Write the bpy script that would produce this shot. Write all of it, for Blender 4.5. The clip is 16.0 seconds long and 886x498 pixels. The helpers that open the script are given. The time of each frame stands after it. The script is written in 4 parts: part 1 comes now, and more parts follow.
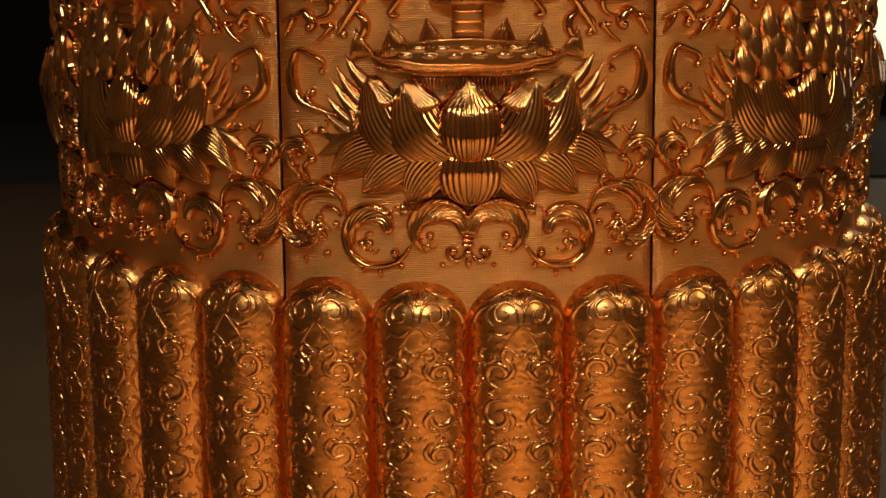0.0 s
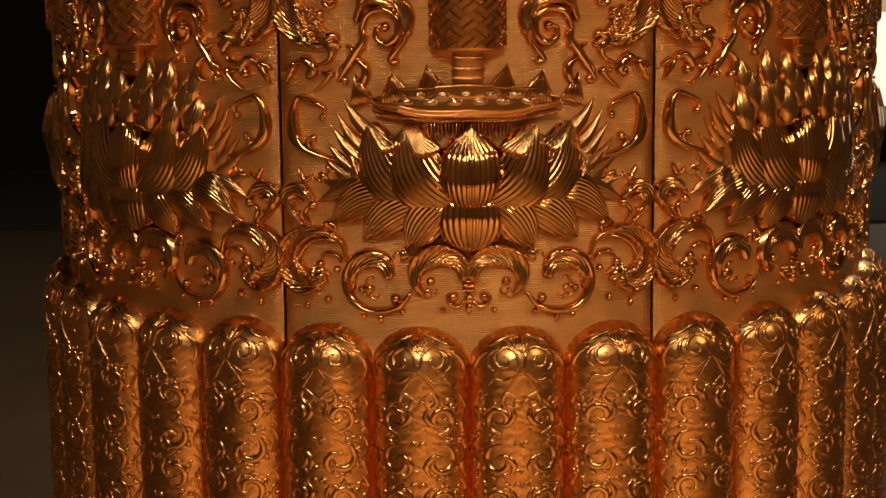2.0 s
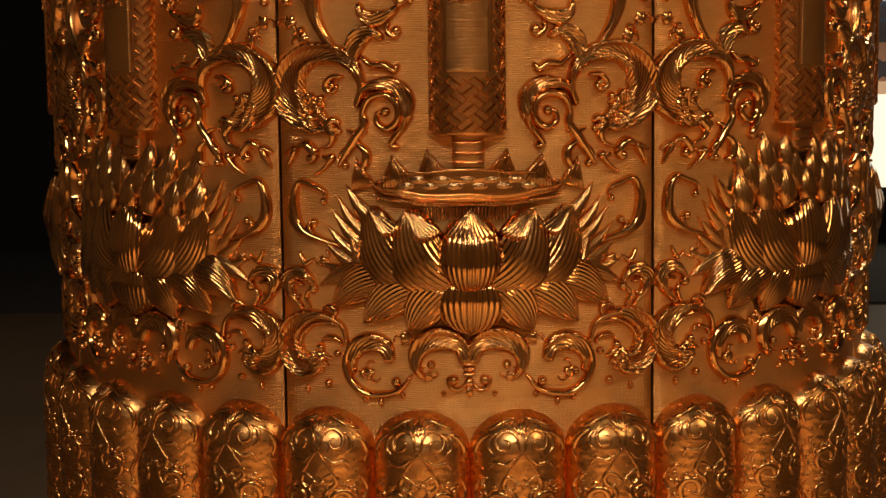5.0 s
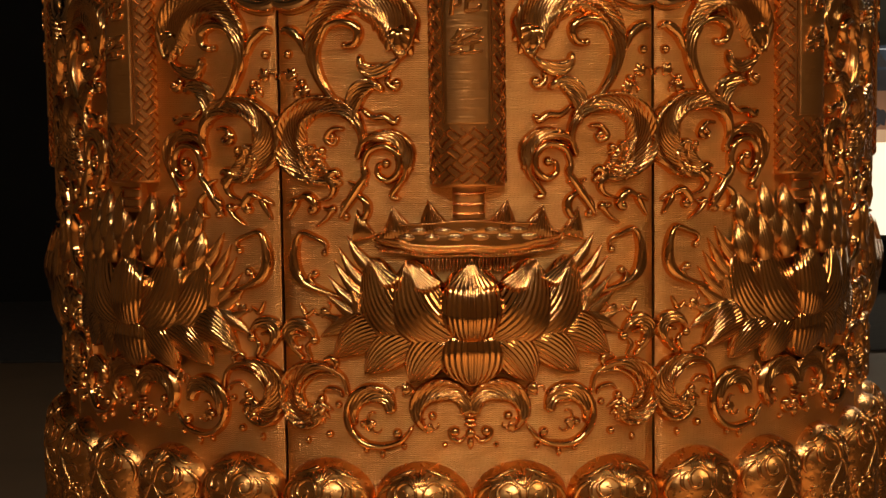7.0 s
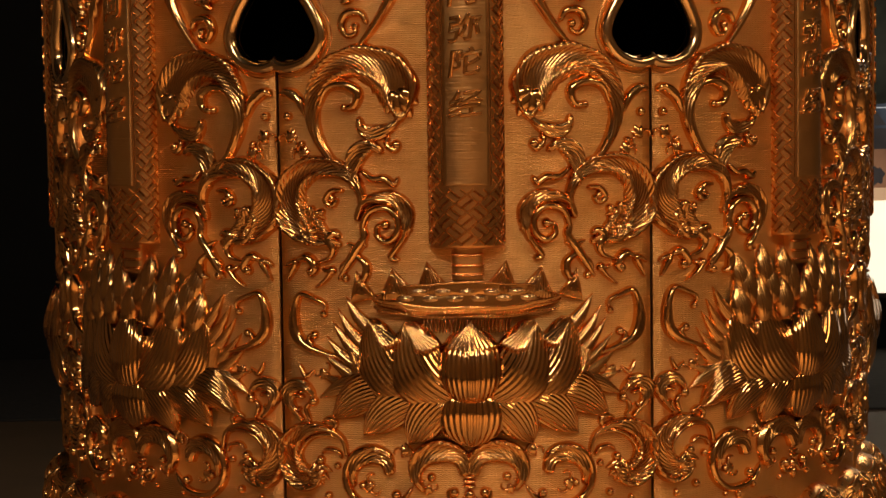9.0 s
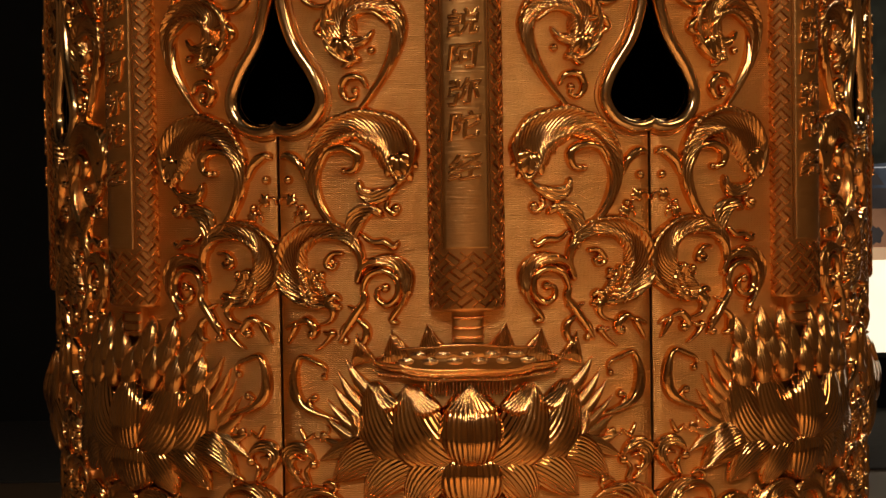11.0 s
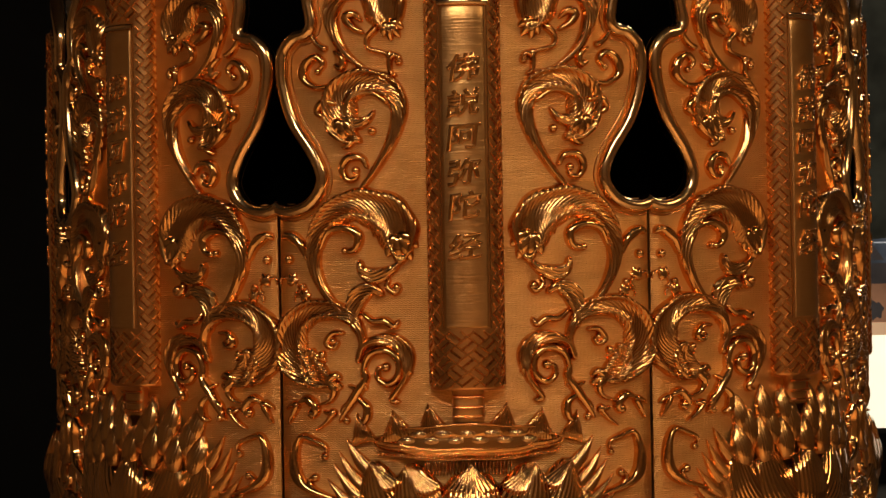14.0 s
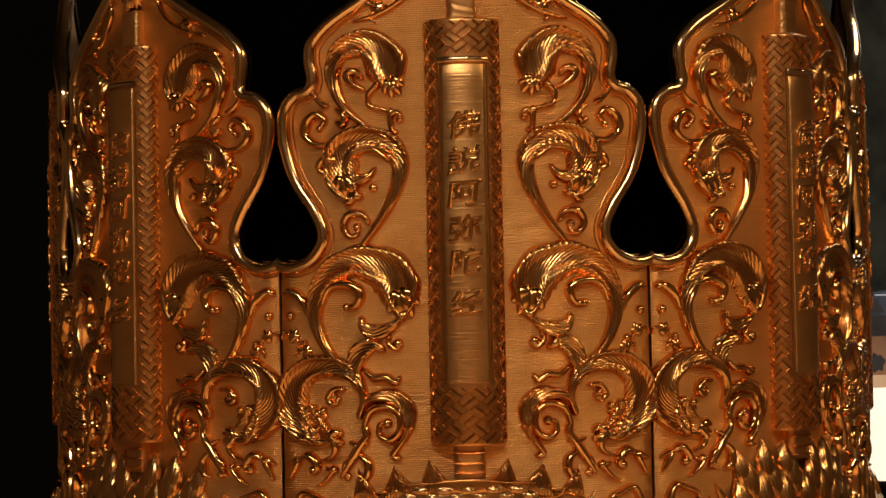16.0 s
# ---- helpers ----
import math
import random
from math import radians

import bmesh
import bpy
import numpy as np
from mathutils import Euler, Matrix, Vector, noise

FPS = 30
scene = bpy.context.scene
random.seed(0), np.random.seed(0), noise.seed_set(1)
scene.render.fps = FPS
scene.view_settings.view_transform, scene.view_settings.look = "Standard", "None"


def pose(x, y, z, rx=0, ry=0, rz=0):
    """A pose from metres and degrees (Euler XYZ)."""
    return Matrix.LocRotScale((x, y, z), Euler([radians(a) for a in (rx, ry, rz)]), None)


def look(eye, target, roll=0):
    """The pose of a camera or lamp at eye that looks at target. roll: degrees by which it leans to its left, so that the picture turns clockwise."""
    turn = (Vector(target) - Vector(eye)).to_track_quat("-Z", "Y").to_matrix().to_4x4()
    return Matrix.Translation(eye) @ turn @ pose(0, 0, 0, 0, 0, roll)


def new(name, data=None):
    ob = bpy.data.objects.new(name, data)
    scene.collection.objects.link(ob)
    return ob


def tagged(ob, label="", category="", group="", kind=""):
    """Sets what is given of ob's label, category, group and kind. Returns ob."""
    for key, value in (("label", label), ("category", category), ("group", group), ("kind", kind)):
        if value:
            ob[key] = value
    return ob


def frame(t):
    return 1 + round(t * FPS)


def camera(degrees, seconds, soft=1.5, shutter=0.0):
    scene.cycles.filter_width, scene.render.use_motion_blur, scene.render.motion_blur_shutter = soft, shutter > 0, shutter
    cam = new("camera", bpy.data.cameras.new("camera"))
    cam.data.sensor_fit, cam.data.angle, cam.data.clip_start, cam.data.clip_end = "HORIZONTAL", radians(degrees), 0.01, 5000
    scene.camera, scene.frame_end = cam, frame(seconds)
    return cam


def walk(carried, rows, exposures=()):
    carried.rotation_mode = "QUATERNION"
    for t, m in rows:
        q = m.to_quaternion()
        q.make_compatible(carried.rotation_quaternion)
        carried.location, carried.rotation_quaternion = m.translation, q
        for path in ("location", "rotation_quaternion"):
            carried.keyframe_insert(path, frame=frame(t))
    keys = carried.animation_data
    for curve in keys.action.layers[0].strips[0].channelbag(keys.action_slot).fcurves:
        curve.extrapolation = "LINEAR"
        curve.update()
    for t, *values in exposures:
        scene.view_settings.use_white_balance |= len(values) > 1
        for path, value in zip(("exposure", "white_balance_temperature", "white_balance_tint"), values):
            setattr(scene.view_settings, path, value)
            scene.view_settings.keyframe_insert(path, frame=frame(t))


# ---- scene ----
cam = camera(27.9, 16.0)
PATH = [
    (0, (-0.021, -2.627, 1.561), (-0.029, -0.667, 1.165), -0.5),
    (0.5, (-0.016, -2.629, 1.558), (-0.029, -0.665, 1.178), -0.5),
    (1, (-0.016, -2.629, 1.559), (-0.029, -0.663, 1.192), -0.6),
    (1.5, (-0.016, -2.631, 1.56), (-0.029, -0.663, 1.204), -0.6),
    (2, (-0.017, -2.632, 1.561), (-0.029, -0.662, 1.216), -0.6),
    (2.5, (-0.018, -2.632, 1.562), (-0.029, -0.66, 1.229), -0.5),
    (3, (-0.018, -2.634, 1.562), (-0.029, -0.659, 1.244), -0.6),
    (3.5, (-0.018, -2.635, 1.562), (-0.028, -0.657, 1.261), -0.7),
    (4, (-0.019, -2.636, 1.563), (-0.028, -0.656, 1.278), -0.7),
    (6.5, (-0.022, -2.639, 1.566), (-0.029, -0.65, 1.352), -0.7),
    (7, (-0.023, -2.641, 1.568), (-0.029, -0.651, 1.367), -0.8),
    (7.5, (-0.023, -2.64, 1.568), (-0.028, -0.648, 1.383), -0.8),
    (8, (-0.024, -2.642, 1.57), (-0.028, -0.649, 1.4), -0.8),
    (8.5, (-0.023, -2.644, 1.571), (-0.027, -0.65, 1.418), -0.8),
    (9, (-0.024, -2.646, 1.573), (-0.027, -0.651, 1.436), -0.8),
    (11.5, (-0.025, -2.652, 1.578), (-0.026, -0.653, 1.521), -0.9),
    (12, (-0.025, -2.653, 1.579), (-0.026, -0.653, 1.534), -0.9),
    (12.5, (-0.025, -2.655, 1.579), (-0.026, -0.655, 1.55), -0.9),
    (13, (-0.025, -2.656, 1.581), (-0.026, -0.656, 1.565), -0.9),
    (13.5, (-0.025, -2.656, 1.581), (-0.026, -0.656, 1.581), -1.0),
    (14, (-0.025, -2.659, 1.582), (-0.025, -0.659, 1.596), -1.0),
    (14.5, (-0.025, -2.661, 1.584), (-0.026, -0.661, 1.612), -1.0),
    (15, (-0.024, -2.664, 1.585), (-0.026, -0.665, 1.629), -1.0),
    (15.5, (-0.025, -2.664, 1.585), (-0.025, -0.665, 1.644), -1.0),
    (16, (-0.025, -2.665, 1.586), (-0.025, -0.667, 1.659), -1.1),
]
walk(cam, [(t, look(eye, target, roll)) for t, eye, target, roll in PATH])

# ---- world, lights, exposure ----
world = bpy.data.worlds.new("world")
scene.world = world
world.use_nodes = True
wn = world.node_tree.nodes
sky = wn.new("ShaderNodeTexSky")
sky.sky_type, sky.sun_disc = "NISHITA", False
sky.sun_elevation, sky.sun_rotation = radians(35), radians(200)
world.node_tree.links.new(sky.outputs[0], wn["Background"].inputs[0])
wn["Background"].inputs[1].default_value = 0.06


def lamp(name, eye, target, w, h, watts, colour):
    d = bpy.data.lights.new(name, "AREA")
    d.shape, d.size, d.size_y, d.energy, d.color = "RECTANGLE", w, h, watts, colour
    ob = new(name, d)
    ob.matrix_world = look(eye, target)
    return ob


WARM, PALE, COOL = (1.0, 0.75, 0.46), (1.0, 0.91, 0.80), (1.0, 0.89, 0.76)
lamp("ceiling_lamp_front", (-0.5, -5.0, 4.7), (0, -0.3, 1.2), 2.4, 0.58, 96, COOL)
lamp("ceiling_lamp_side", (3.6, -3.2, 4.6), (0, 0, 1.2), 1.0, 1.0, 44, WARM)
lamp("ceiling_lamp_rear", (2.4, 2.6, 5.0), (0, 0, 1.4), 1.0, 1.0, 60, PALE)
# unseen lamp added so that a bright floor shows in petals and pods
spot = lamp("floor_fill", (0.4, -3.6, 5.4), (0.4, -3.6, 0), 1.2, 1.0, 240, WARM)
spot.data.spread = radians(64)
# unseen fill, added to brighten the wall that the gold mirrors
wash = lamp("south_wall_fill", (0.5, -5.2, 5.7), (0.5, -7.0, 2.2), 5.0, 0.5, 26, WARM)
scene.view_settings.exposure = -0.23


# ---- materials ----
def material(name):
    m = bpy.data.materials.new(name)
    m.use_nodes = True
    t = m.node_tree
    return m, t, t.nodes, t.links, t.nodes["Principled BSDF"]


def gold(name, colour, rough, ground=0.0, veins=0.0, vein_scale=30.0, chase=0.0, brush=0.0):
    """Gilded copper: patchy tone, uneven polish, and the tool marks of its kind of surface."""
    m, t, n, l, b = material(name)
    b.inputs["Metallic"].default_value = 1.0
    geo = n.new("ShaderNodeTexCoord")
    big = n.new("ShaderNodeTexNoise")
    big.inputs["Scale"].default_value, big.inputs["Detail"].default_value = 9.0, 6.0
    big.inputs["Roughness"].default_value = 0.66
    l.new(geo.outputs["Object"], big.inputs["Vector"])
    ramp = n.new("ShaderNodeValToRGB")
    ramp.color_ramp.elements[0].position, ramp.color_ramp.elements[1].position = 0.3, 0.75
    ramp.color_ramp.elements[0].color = (colour[0] * (0.76 if ground else 0.86), colour[1] * (0.64 if ground else 0.74), colour[2] * (0.5 if ground else 0.62), 1)
    ramp.color_ramp.elements[1].color = (*colour, 1)
    l.new(big.outputs["Fac"], ramp.inputs[0])
    l.new(ramp.outputs[0], b.inputs["Base Color"])
    fine = n.new("ShaderNodeTexNoise")
    fine.inputs["Scale"].default_value, fine.inputs["Detail"].default_value = 120.0, 4.0
    l.new(geo.outputs["Object"], fine.inputs["Vector"])
    mr = n.new("ShaderNodeMapRange")
    mr.inputs["To Min"].default_value, mr.inputs["To Max"].default_value = rough * 0.7, rough * 1.35
    l.new(fine.outputs["Fac"], mr.inputs["Value"])
    l.new(mr.outputs[0], b.inputs["Roughness"])
    last = None

    def bump(socket, strength, distance):
        nonlocal last
        k = n.new("ShaderNodeBump")
        k.inputs["Strength"].default_value, k.inputs["Distance"].default_value = strength, distance
        l.new(socket, k.inputs["Height"])
        if last:
            l.new(last, k.inputs["Normal"])
        last = k.outputs[0]

    bump(fine.outputs["Fac"], 0.12, 0.002)
    uv = geo.outputs["UV"]
    if ground:
        w = n.new("ShaderNodeTexWave")
        w.wave_type, w.bands_direction, w.wave_profile = "BANDS", "Y", "SIN"
        w.inputs["Scale"].default_value, w.inputs["Distortion"].default_value = 122.0, 1.0
        w.inputs["Detail"].default_value, w.inputs["Detail Scale"].default_value = 1.0, 4.0
        zig = n.new("ShaderNodeSeparateXYZ")
        l.new(uv, zig.inputs[0])
        pp = n.new("ShaderNodeMath")
        pp.operation, pp.inputs[1].default_value = "PINGPONG", 0.0024
        l.new(zig.outputs["X"], pp.inputs[0])
        ad = n.new("ShaderNodeMath")
        ad.operation, ad.inputs[1].default_value = "MULTIPLY_ADD", 0.45
        l.new(pp.outputs[0], ad.inputs[0])
        l.new(zig.outputs["Y"], ad.inputs[2])
        cmb = n.new("ShaderNodeCombineXYZ")
        l.new(zig.outputs["X"], cmb.inputs["X"])
        l.new(ad.outputs[0], cmb.inputs["Y"])
        l.new(cmb.outputs[0], w.inputs["Vector"])
        v = n.new("ShaderNodeTexVoronoi")
        v.inputs["Scale"].default_value = 380.0
        l.new(uv, v.inputs["Vector"])
        bump(w.outputs["Fac"], ground, 0.0009)
        bump(v.outputs["Distance"], ground * 0.7, 0.0010)
    if veins:
        w = n.new("ShaderNodeTexWave")
        w.wave_type, w.bands_direction, w.wave_profile = "BANDS", "X", "SIN"
        w.inputs["Scale"].default_value, w.inputs["Distortion"].default_value = vein_scale, 1.4
        l.new(uv, w.inputs["Vector"])
        bump(w.outputs["Fac"], veins, 0.0012)
    if chase:
        v = n.new("ShaderNodeTexVoronoi")
        v.feature = "SMOOTH_F1"
        v.inputs["Scale"].default_value = 62.0
        dis = n.new("ShaderNodeTexNoise")
        dis.inputs["Scale"].default_value, dis.inputs["Detail"].default_value = 45.0, 2.0
        l.new(uv, dis.inputs["Vector"])
        mix = n.new("ShaderNodeMixRGB")
        mix.inputs[0].default_value = 0.03
        l.new(uv, mix.inputs[1])
        l.new(dis.outputs["Color"], mix.inputs[2])
        l.new(mix.outputs[0], v.inputs["Vector"])
        w = n.new("ShaderNodeTexWave")
        w.wave_type = "RINGS"
        w.inputs["Scale"].default_value, w.inputs["Distortion"].default_value = 26.0, 9.0
        w.inputs["Detail"].default_value, w.inputs["Detail Scale"].default_value = 1.5, 2.2
        l.new(uv, w.inputs["Vector"])
        bump(w.outputs["Fac"], chase, 0.0022)
        bump(v.outputs["Distance"], chase * 0.8, 0.003)
    if brush:
        mp = n.new("ShaderNodeMapping")
        mp.inputs["Scale"].default_value = (25.0, 420.0, 1.0)
        l.new(uv, mp.inputs["Vector"])
        s = n.new("ShaderNodeTexNoise")
        s.inputs["Scale"].default_value, s.inputs["Detail"].default_value = 1.0, 3.0
        l.new(mp.outputs[0], s.inputs["Vector"])
        bump(s.outputs["Fac"], brush, 0.001)
    l.new(last, b.inputs["Normal"])
    return m


def plain(name, colour, rough, scale=6.0, vary=0.25, relief=0.1, emit=0.0):
    """Dull surface with two scales of unevenness; emit makes it a lit picture."""
    m, t, n, l, b = material(name)
    geo = n.new("ShaderNodeTexCoord")
    ns = n.new("ShaderNodeTexNoise")
    ns.inputs["Scale"].default_value, ns.inputs["Detail"].default_value = scale, 8.0
    l.new(geo.outputs["Object"], ns.inputs["Vector"])
    ramp = n.new("ShaderNodeValToRGB")
    ramp.color_ramp.elements[0].position, ramp.color_ramp.elements[1].position = 0.3, 0.7
    ramp.color_ramp.elements[0].color = (*[c * (1 - vary) for c in colour], 1)
    ramp.color_ramp.elements[1].color = (*[min(1, c * (1 + vary)) for c in colour], 1)
    l.new(ns.outputs["Fac"], ramp.inputs[0])
    l.new(ramp.outputs[0], b.inputs["Base Color"])
    b.inputs["Roughness"].default_value = rough
    k = n.new("ShaderNodeBump")
    k.inputs["Strength"].default_value, k.inputs["Distance"].default_value = relief, 0.01
    l.new(ns.outputs["Fac"], k.inputs["Height"])
    l.new(k.outputs[0], b.inputs["Normal"])
    if emit:
        l.new(ramp.outputs[0], b.inputs["Emission Color"])
        b.inputs["Emission Strength"].default_value = emit
    return m


GOLD = (0.90, 0.49, 0.18)
G_GROUND = gold("gold_punched_ground", (0.87, 0.475, 0.165), 0.35, ground=0.75)
G_RELIEF = gold("gold_chased_relief", GOLD, 0.14)
G_LEAF = gold("gold_veined_leaf", (0.88, 0.46, 0.16), 0.21, veins=0.52, vein_scale=76.0)
G_PETAL = gold("gold_petal", GOLD, 0.10, veins=0.80, vein_scale=0.66)
G_SMALL = gold("gold_small_petal", GOLD, 0.22, veins=0.3, vein_scale=0.42)
# polished, and paler than GOLD: reflected white light put into the colour
G_RIM = gold("gold_polished_lightened", (0.93, 0.60, 0.29), 0.17)
G_POD = gold("gold_chased_pod", (0.89, 0.455, 0.15), 0.28, chase=0.10)
POD_GOLD = (0.89, 0.455, 0.15)
G_CHASE = gold("gold_soft_chasing", POD_GOLD, 0.23)
G_NECK = gold("gold_engraved_neck", GOLD, 0.36, chase=0.14)
G_FRET = gold("gold_fret", (0.90, 0.50, 0.185), 0.21)
G_SCROLL = gold("gold_scroll", (0.87, 0.44, 0.155), 0.31)
G_PLAQUE = gold("gold_brushed_plaque", (0.86, 0.47, 0.17), 0.33, brush=0.5)
# shade of the casket's hollow inside, put in as near-black colour without gloss
BLACK = plain("black_interior_shade", (0.0012, 0.0012, 0.0012), 1.0)
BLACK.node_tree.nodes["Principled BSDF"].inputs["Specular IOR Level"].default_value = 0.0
FLOOR = plain("hall_floor", (0.17, 0.105, 0.055), 0.6, 1.2, 0.18, 0.02)
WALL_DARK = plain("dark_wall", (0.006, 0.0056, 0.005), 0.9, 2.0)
WALL_WARM = plain("warm_reflecting_wall", (0.42, 0.30, 0.18), 0.85, 2.0)
CEIL = plain("dark_ceiling", (0.05, 0.04, 0.03), 0.9, 2.0)


# ---- mesh helpers ----
class Build:
    """Vertices, faces and a UV for each vertex."""

    def __init__(self):
        self.v, self.f, self.uv = [], [], []

    def grid(self, rows, cols, fn, closed=False):
        k = len(self.v)
        for i in range(rows):
            for j in range(cols):
                p, q = fn(i / (rows - 1), j / (cols - 1) if not closed else j / cols)
                self.v.append(p)
                self.uv.append(q)
        for i in range(rows - 1):
            for j in range(cols if closed else cols - 1):
                a, b = k + i * cols + j, k + i * cols + (j + 1) % cols
                self.f.append((a, b, b + cols, a + cols))
        return self

    def mesh(self, name, mat, smooth=True):
        me = bpy.data.meshes.new(name)
        me.from_pydata([tuple(p) for p in self.v], [], self.f)
        uv = me.uv_layers.new(name="UVMap")
        idx = np.zeros(len(me.loops), dtype=np.int32)
        me.loops.foreach_get("vertex_index", idx)
        uv.data.foreach_set("uv", np.array(self.uv, dtype=np.float32)[idx].ravel())
        bm = bmesh.new()
        bm.from_mesh(me)
        bmesh.ops.recalc_face_normals(bm, faces=bm.faces)
        bm.to_mesh(me)
        bm.free()
        me.materials.append(mat)
        if smooth:
            me.shade_smooth()
        return me


def hang(name, me, parent, label=""):
    ob = new(name, me)
    ob.parent = parent
    return tagged(ob, label)


def box(name, lo, hi, mat, bevel=0.0, parent=None):
    bm = bmesh.new()
    bmesh.ops.create_cube(bm, size=1)
    for v in bm.verts:
        v.co = Vector([lo[i] + (v.co[i] + 0.5) * (hi[i] - lo[i]) for i in range(3)])
    if bevel:
        bmesh.ops.bevel(bm, geom=bm.edges[:], offset=bevel, segments=2, affect="EDGES")
    me = bpy.data.meshes.new(name)
    bm.to_mesh(me)
    bm.free()
    me.materials.append(mat)
    ob = new(name, me)
    ob.parent = parent
    return ob


# ---- hall ----
X0, X1, Y0, Y1, TOP = -7.0, 7.0, -7.0, 9.55, 6.0
tagged(box("floor", (X0, Y0, -0.1), (X1, Y1, 0), FLOOR), "dim smooth brown floor of a dark hall", "floor", kind="structure")
tagged(box("ceiling", (X0, Y0, TOP), (X1, Y1, TOP + 0.2), CEIL), "dark unlit ceiling of the hall", "ceiling", kind="structure")
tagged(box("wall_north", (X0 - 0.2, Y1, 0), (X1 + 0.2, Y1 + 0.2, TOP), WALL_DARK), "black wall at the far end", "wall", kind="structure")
# the next three walls are unseen; their warm colour brightens the gold's reflections
tagged(box("wall_south", (X0 - 0.2, Y0 - 0.2, 0), (X1 + 0.2, Y0, TOP), WALL_WARM), "unseen warm wall behind the view, reflected in the gold", "wall", kind="structure")
tagged(box("wall_west", (X0 - 0.2, Y0, 0), (X0, Y1, TOP), WALL_WARM), "unseen warm side wall, reflected in the gold", "wall", kind="structure")
tagged(box("wall_east", (X1, Y0, 0), (X1 + 0.2, Y1, TOP), WALL_WARM), "unseen warm side wall, reflected in the gold", "wall", kind="structure")
# thin added sheet for a darker floor zone; no carpet is known here
tagged(box("carpet", (X0 + 0.02, 6.98, 0.002), (X1 - 0.02, Y1 - 0.02, 0.014), plain("floor_strip_grey", (0.042, 0.037, 0.032), 0.95, 40.0), 0.004),
       "dark grey strip of floor along the far wall", "carpet", kind="structure")

# ---- the casket: bent surface of its panels ----
RB, HALF = 0.576, 0.2258
HOLE = [(0.2268, 1.652), (0.2200, 1.6485), (0.2072, 1.647), (0.190, 1.6525), (0.1790, 1.664), (0.1748, 1.680), (0.1855, 1.706), (0.2095, 1.744),
        (0.2225, 1.785), (0.2255, 1.817), (0.2200, 1.840), (0.2030, 1.856), (0.1860, 1.862), (0.1892, 1.890), (0.1850, 1.913), (0.162, 1.937),
        (0.127, 1.959), (0.086, 1.985), (0.042, 2.020), (0.014, 2.065), (0.0, 2.10)]


def bend(u, v, h=0.0):
    a = u / 0.58
    v += 0.0045 * min(1.0, max(0.15, (1.86 - v) / 0.2))
    r = RB + 0.005 * math.cos(math.pi * u / 0.455) + h
    return (r * math.sin(a), -r * math.cos(a), v)


def spline(pts, n):
    """Even points on a smooth curve through the handles."""
    p = np.array(pts, float)
    q = np.vstack([2 * p[0] - p[1], p, 2 * p[-1] - p[-2]])
    out = []
    for i in range(len(p) - 1):
        a, b, c, d = q[i:i + 4]
        for s in np.linspace(0, 1, 14, endpoint=False):
            out.append(0.5 * (2 * b + (c - a) * s + (2 * a - 5 * b + 4 * c - d) * s * s + (3 * b - a - 3 * c + d) * s ** 3))
    out.append(p[-1])
    out = np.array(out)
    d = np.concatenate([[0], np.cumsum(np.linalg.norm(np.diff(out, axis=0), axis=1))])
    t = np.linspace(0, d[-1], n)
    return np.stack([np.interp(t, d, out[:, k]) for k in range(2)], 1), d[-1]


def half_width(v, table=[]):
    if not table:
        c, _ = spline(HOLE[2:], 400)
        table.append(c)
    c = table[0]
    if v < 1.649:
        return HALF
    return float(np.interp(v, np.maximum.accumulate(c[:, 1]), c[:, 0]))


def panel_mesh():
    b = Build()
    vs = np.concatenate([np.linspace(1.0, 1.64, 24), [1.6475, 1.6489], np.linspace(1.6491, 1.72, 28), np.linspace(1.723, 2.099, 110)])
    n = len(vs)

    def front(s, t):
        v = vs[round(s * (n - 1))]
        u = (2 * t - 1) * half_width(v)
        return bend(u, v), (u, v)

    def back(s, t):
        v = vs[round(s * (n - 1))]
        u = (2 * t - 1) * half_width(v)
        return bend(u, v, -0.006), (u, v)

    b.grid(n, 33, front)
    b.grid(n, 33, back)
    k = n * 33
    for i in range(n - 1):
        for j in (0, 32):
            a = i * 33 + j
            b.f.append((a, a + 33, a + 33 + k, a + k))
    return b.mesh("panel", G_GROUND)


def sweep(pts, wide, high, mat, name, n=44, m=11, tip=0.12, crest=0.0, side=1, lift=0.0, late=1.6, slant=0.5, vein=1.0):
    """A raised band along a curve on the panel: wide and high are half width and height in the middle."""
    c, length = spline(pts, n)
    d = np.gradient(c, axis=0)
    d /= np.linalg.norm(d, axis=1)[:, None]
    nrm = np.stack([-d[:, 1], d[:, 0]], 1) * side
    b = Build()

    def fn(s, t):
        i = round(s * (n - 1))
        x = 2 * t - 1
        k = tip + (1 - tip) * math.sin(math.pi * min(1, s * 0.95 + 0.03)) ** 0.75
        if crest:
            k = 0.17 + 0.83 * math.sin(math.pi * min(1.0, 0.02 + 0.95 * s) ** late) ** 1.25
        if s in (0, 1):
            k = 0.02
        w = wide * k
        hh = high * (0.35 + 0.65 * k) * (1 if s not in (0, 1) else 0.1)
        h = hh * ((1 - crest) * (1 - x * x) ** 0.6 + crest * (math.exp(-((x - 0.70) / 0.20) ** 2) + 0.75 * math.exp(-((x + 0.66) / 0.22) ** 2) + 0.1 * (1 - x * x)))
        h = (-0.002 if abs(x) == 1 else h) + lift
        if crest and x > 0:
            w *= 1 + 0.30 * crest * (abs(math.sin(9.5 * s)) - 0.5) * x * x
        u, v = c[i] + nrm[i] * x * w
        return bend(u, v, h), ((s * length + slant * x * w) * vein, x * w)

    b.grid(n, m, fn)
    return b.mesh(name, mat)


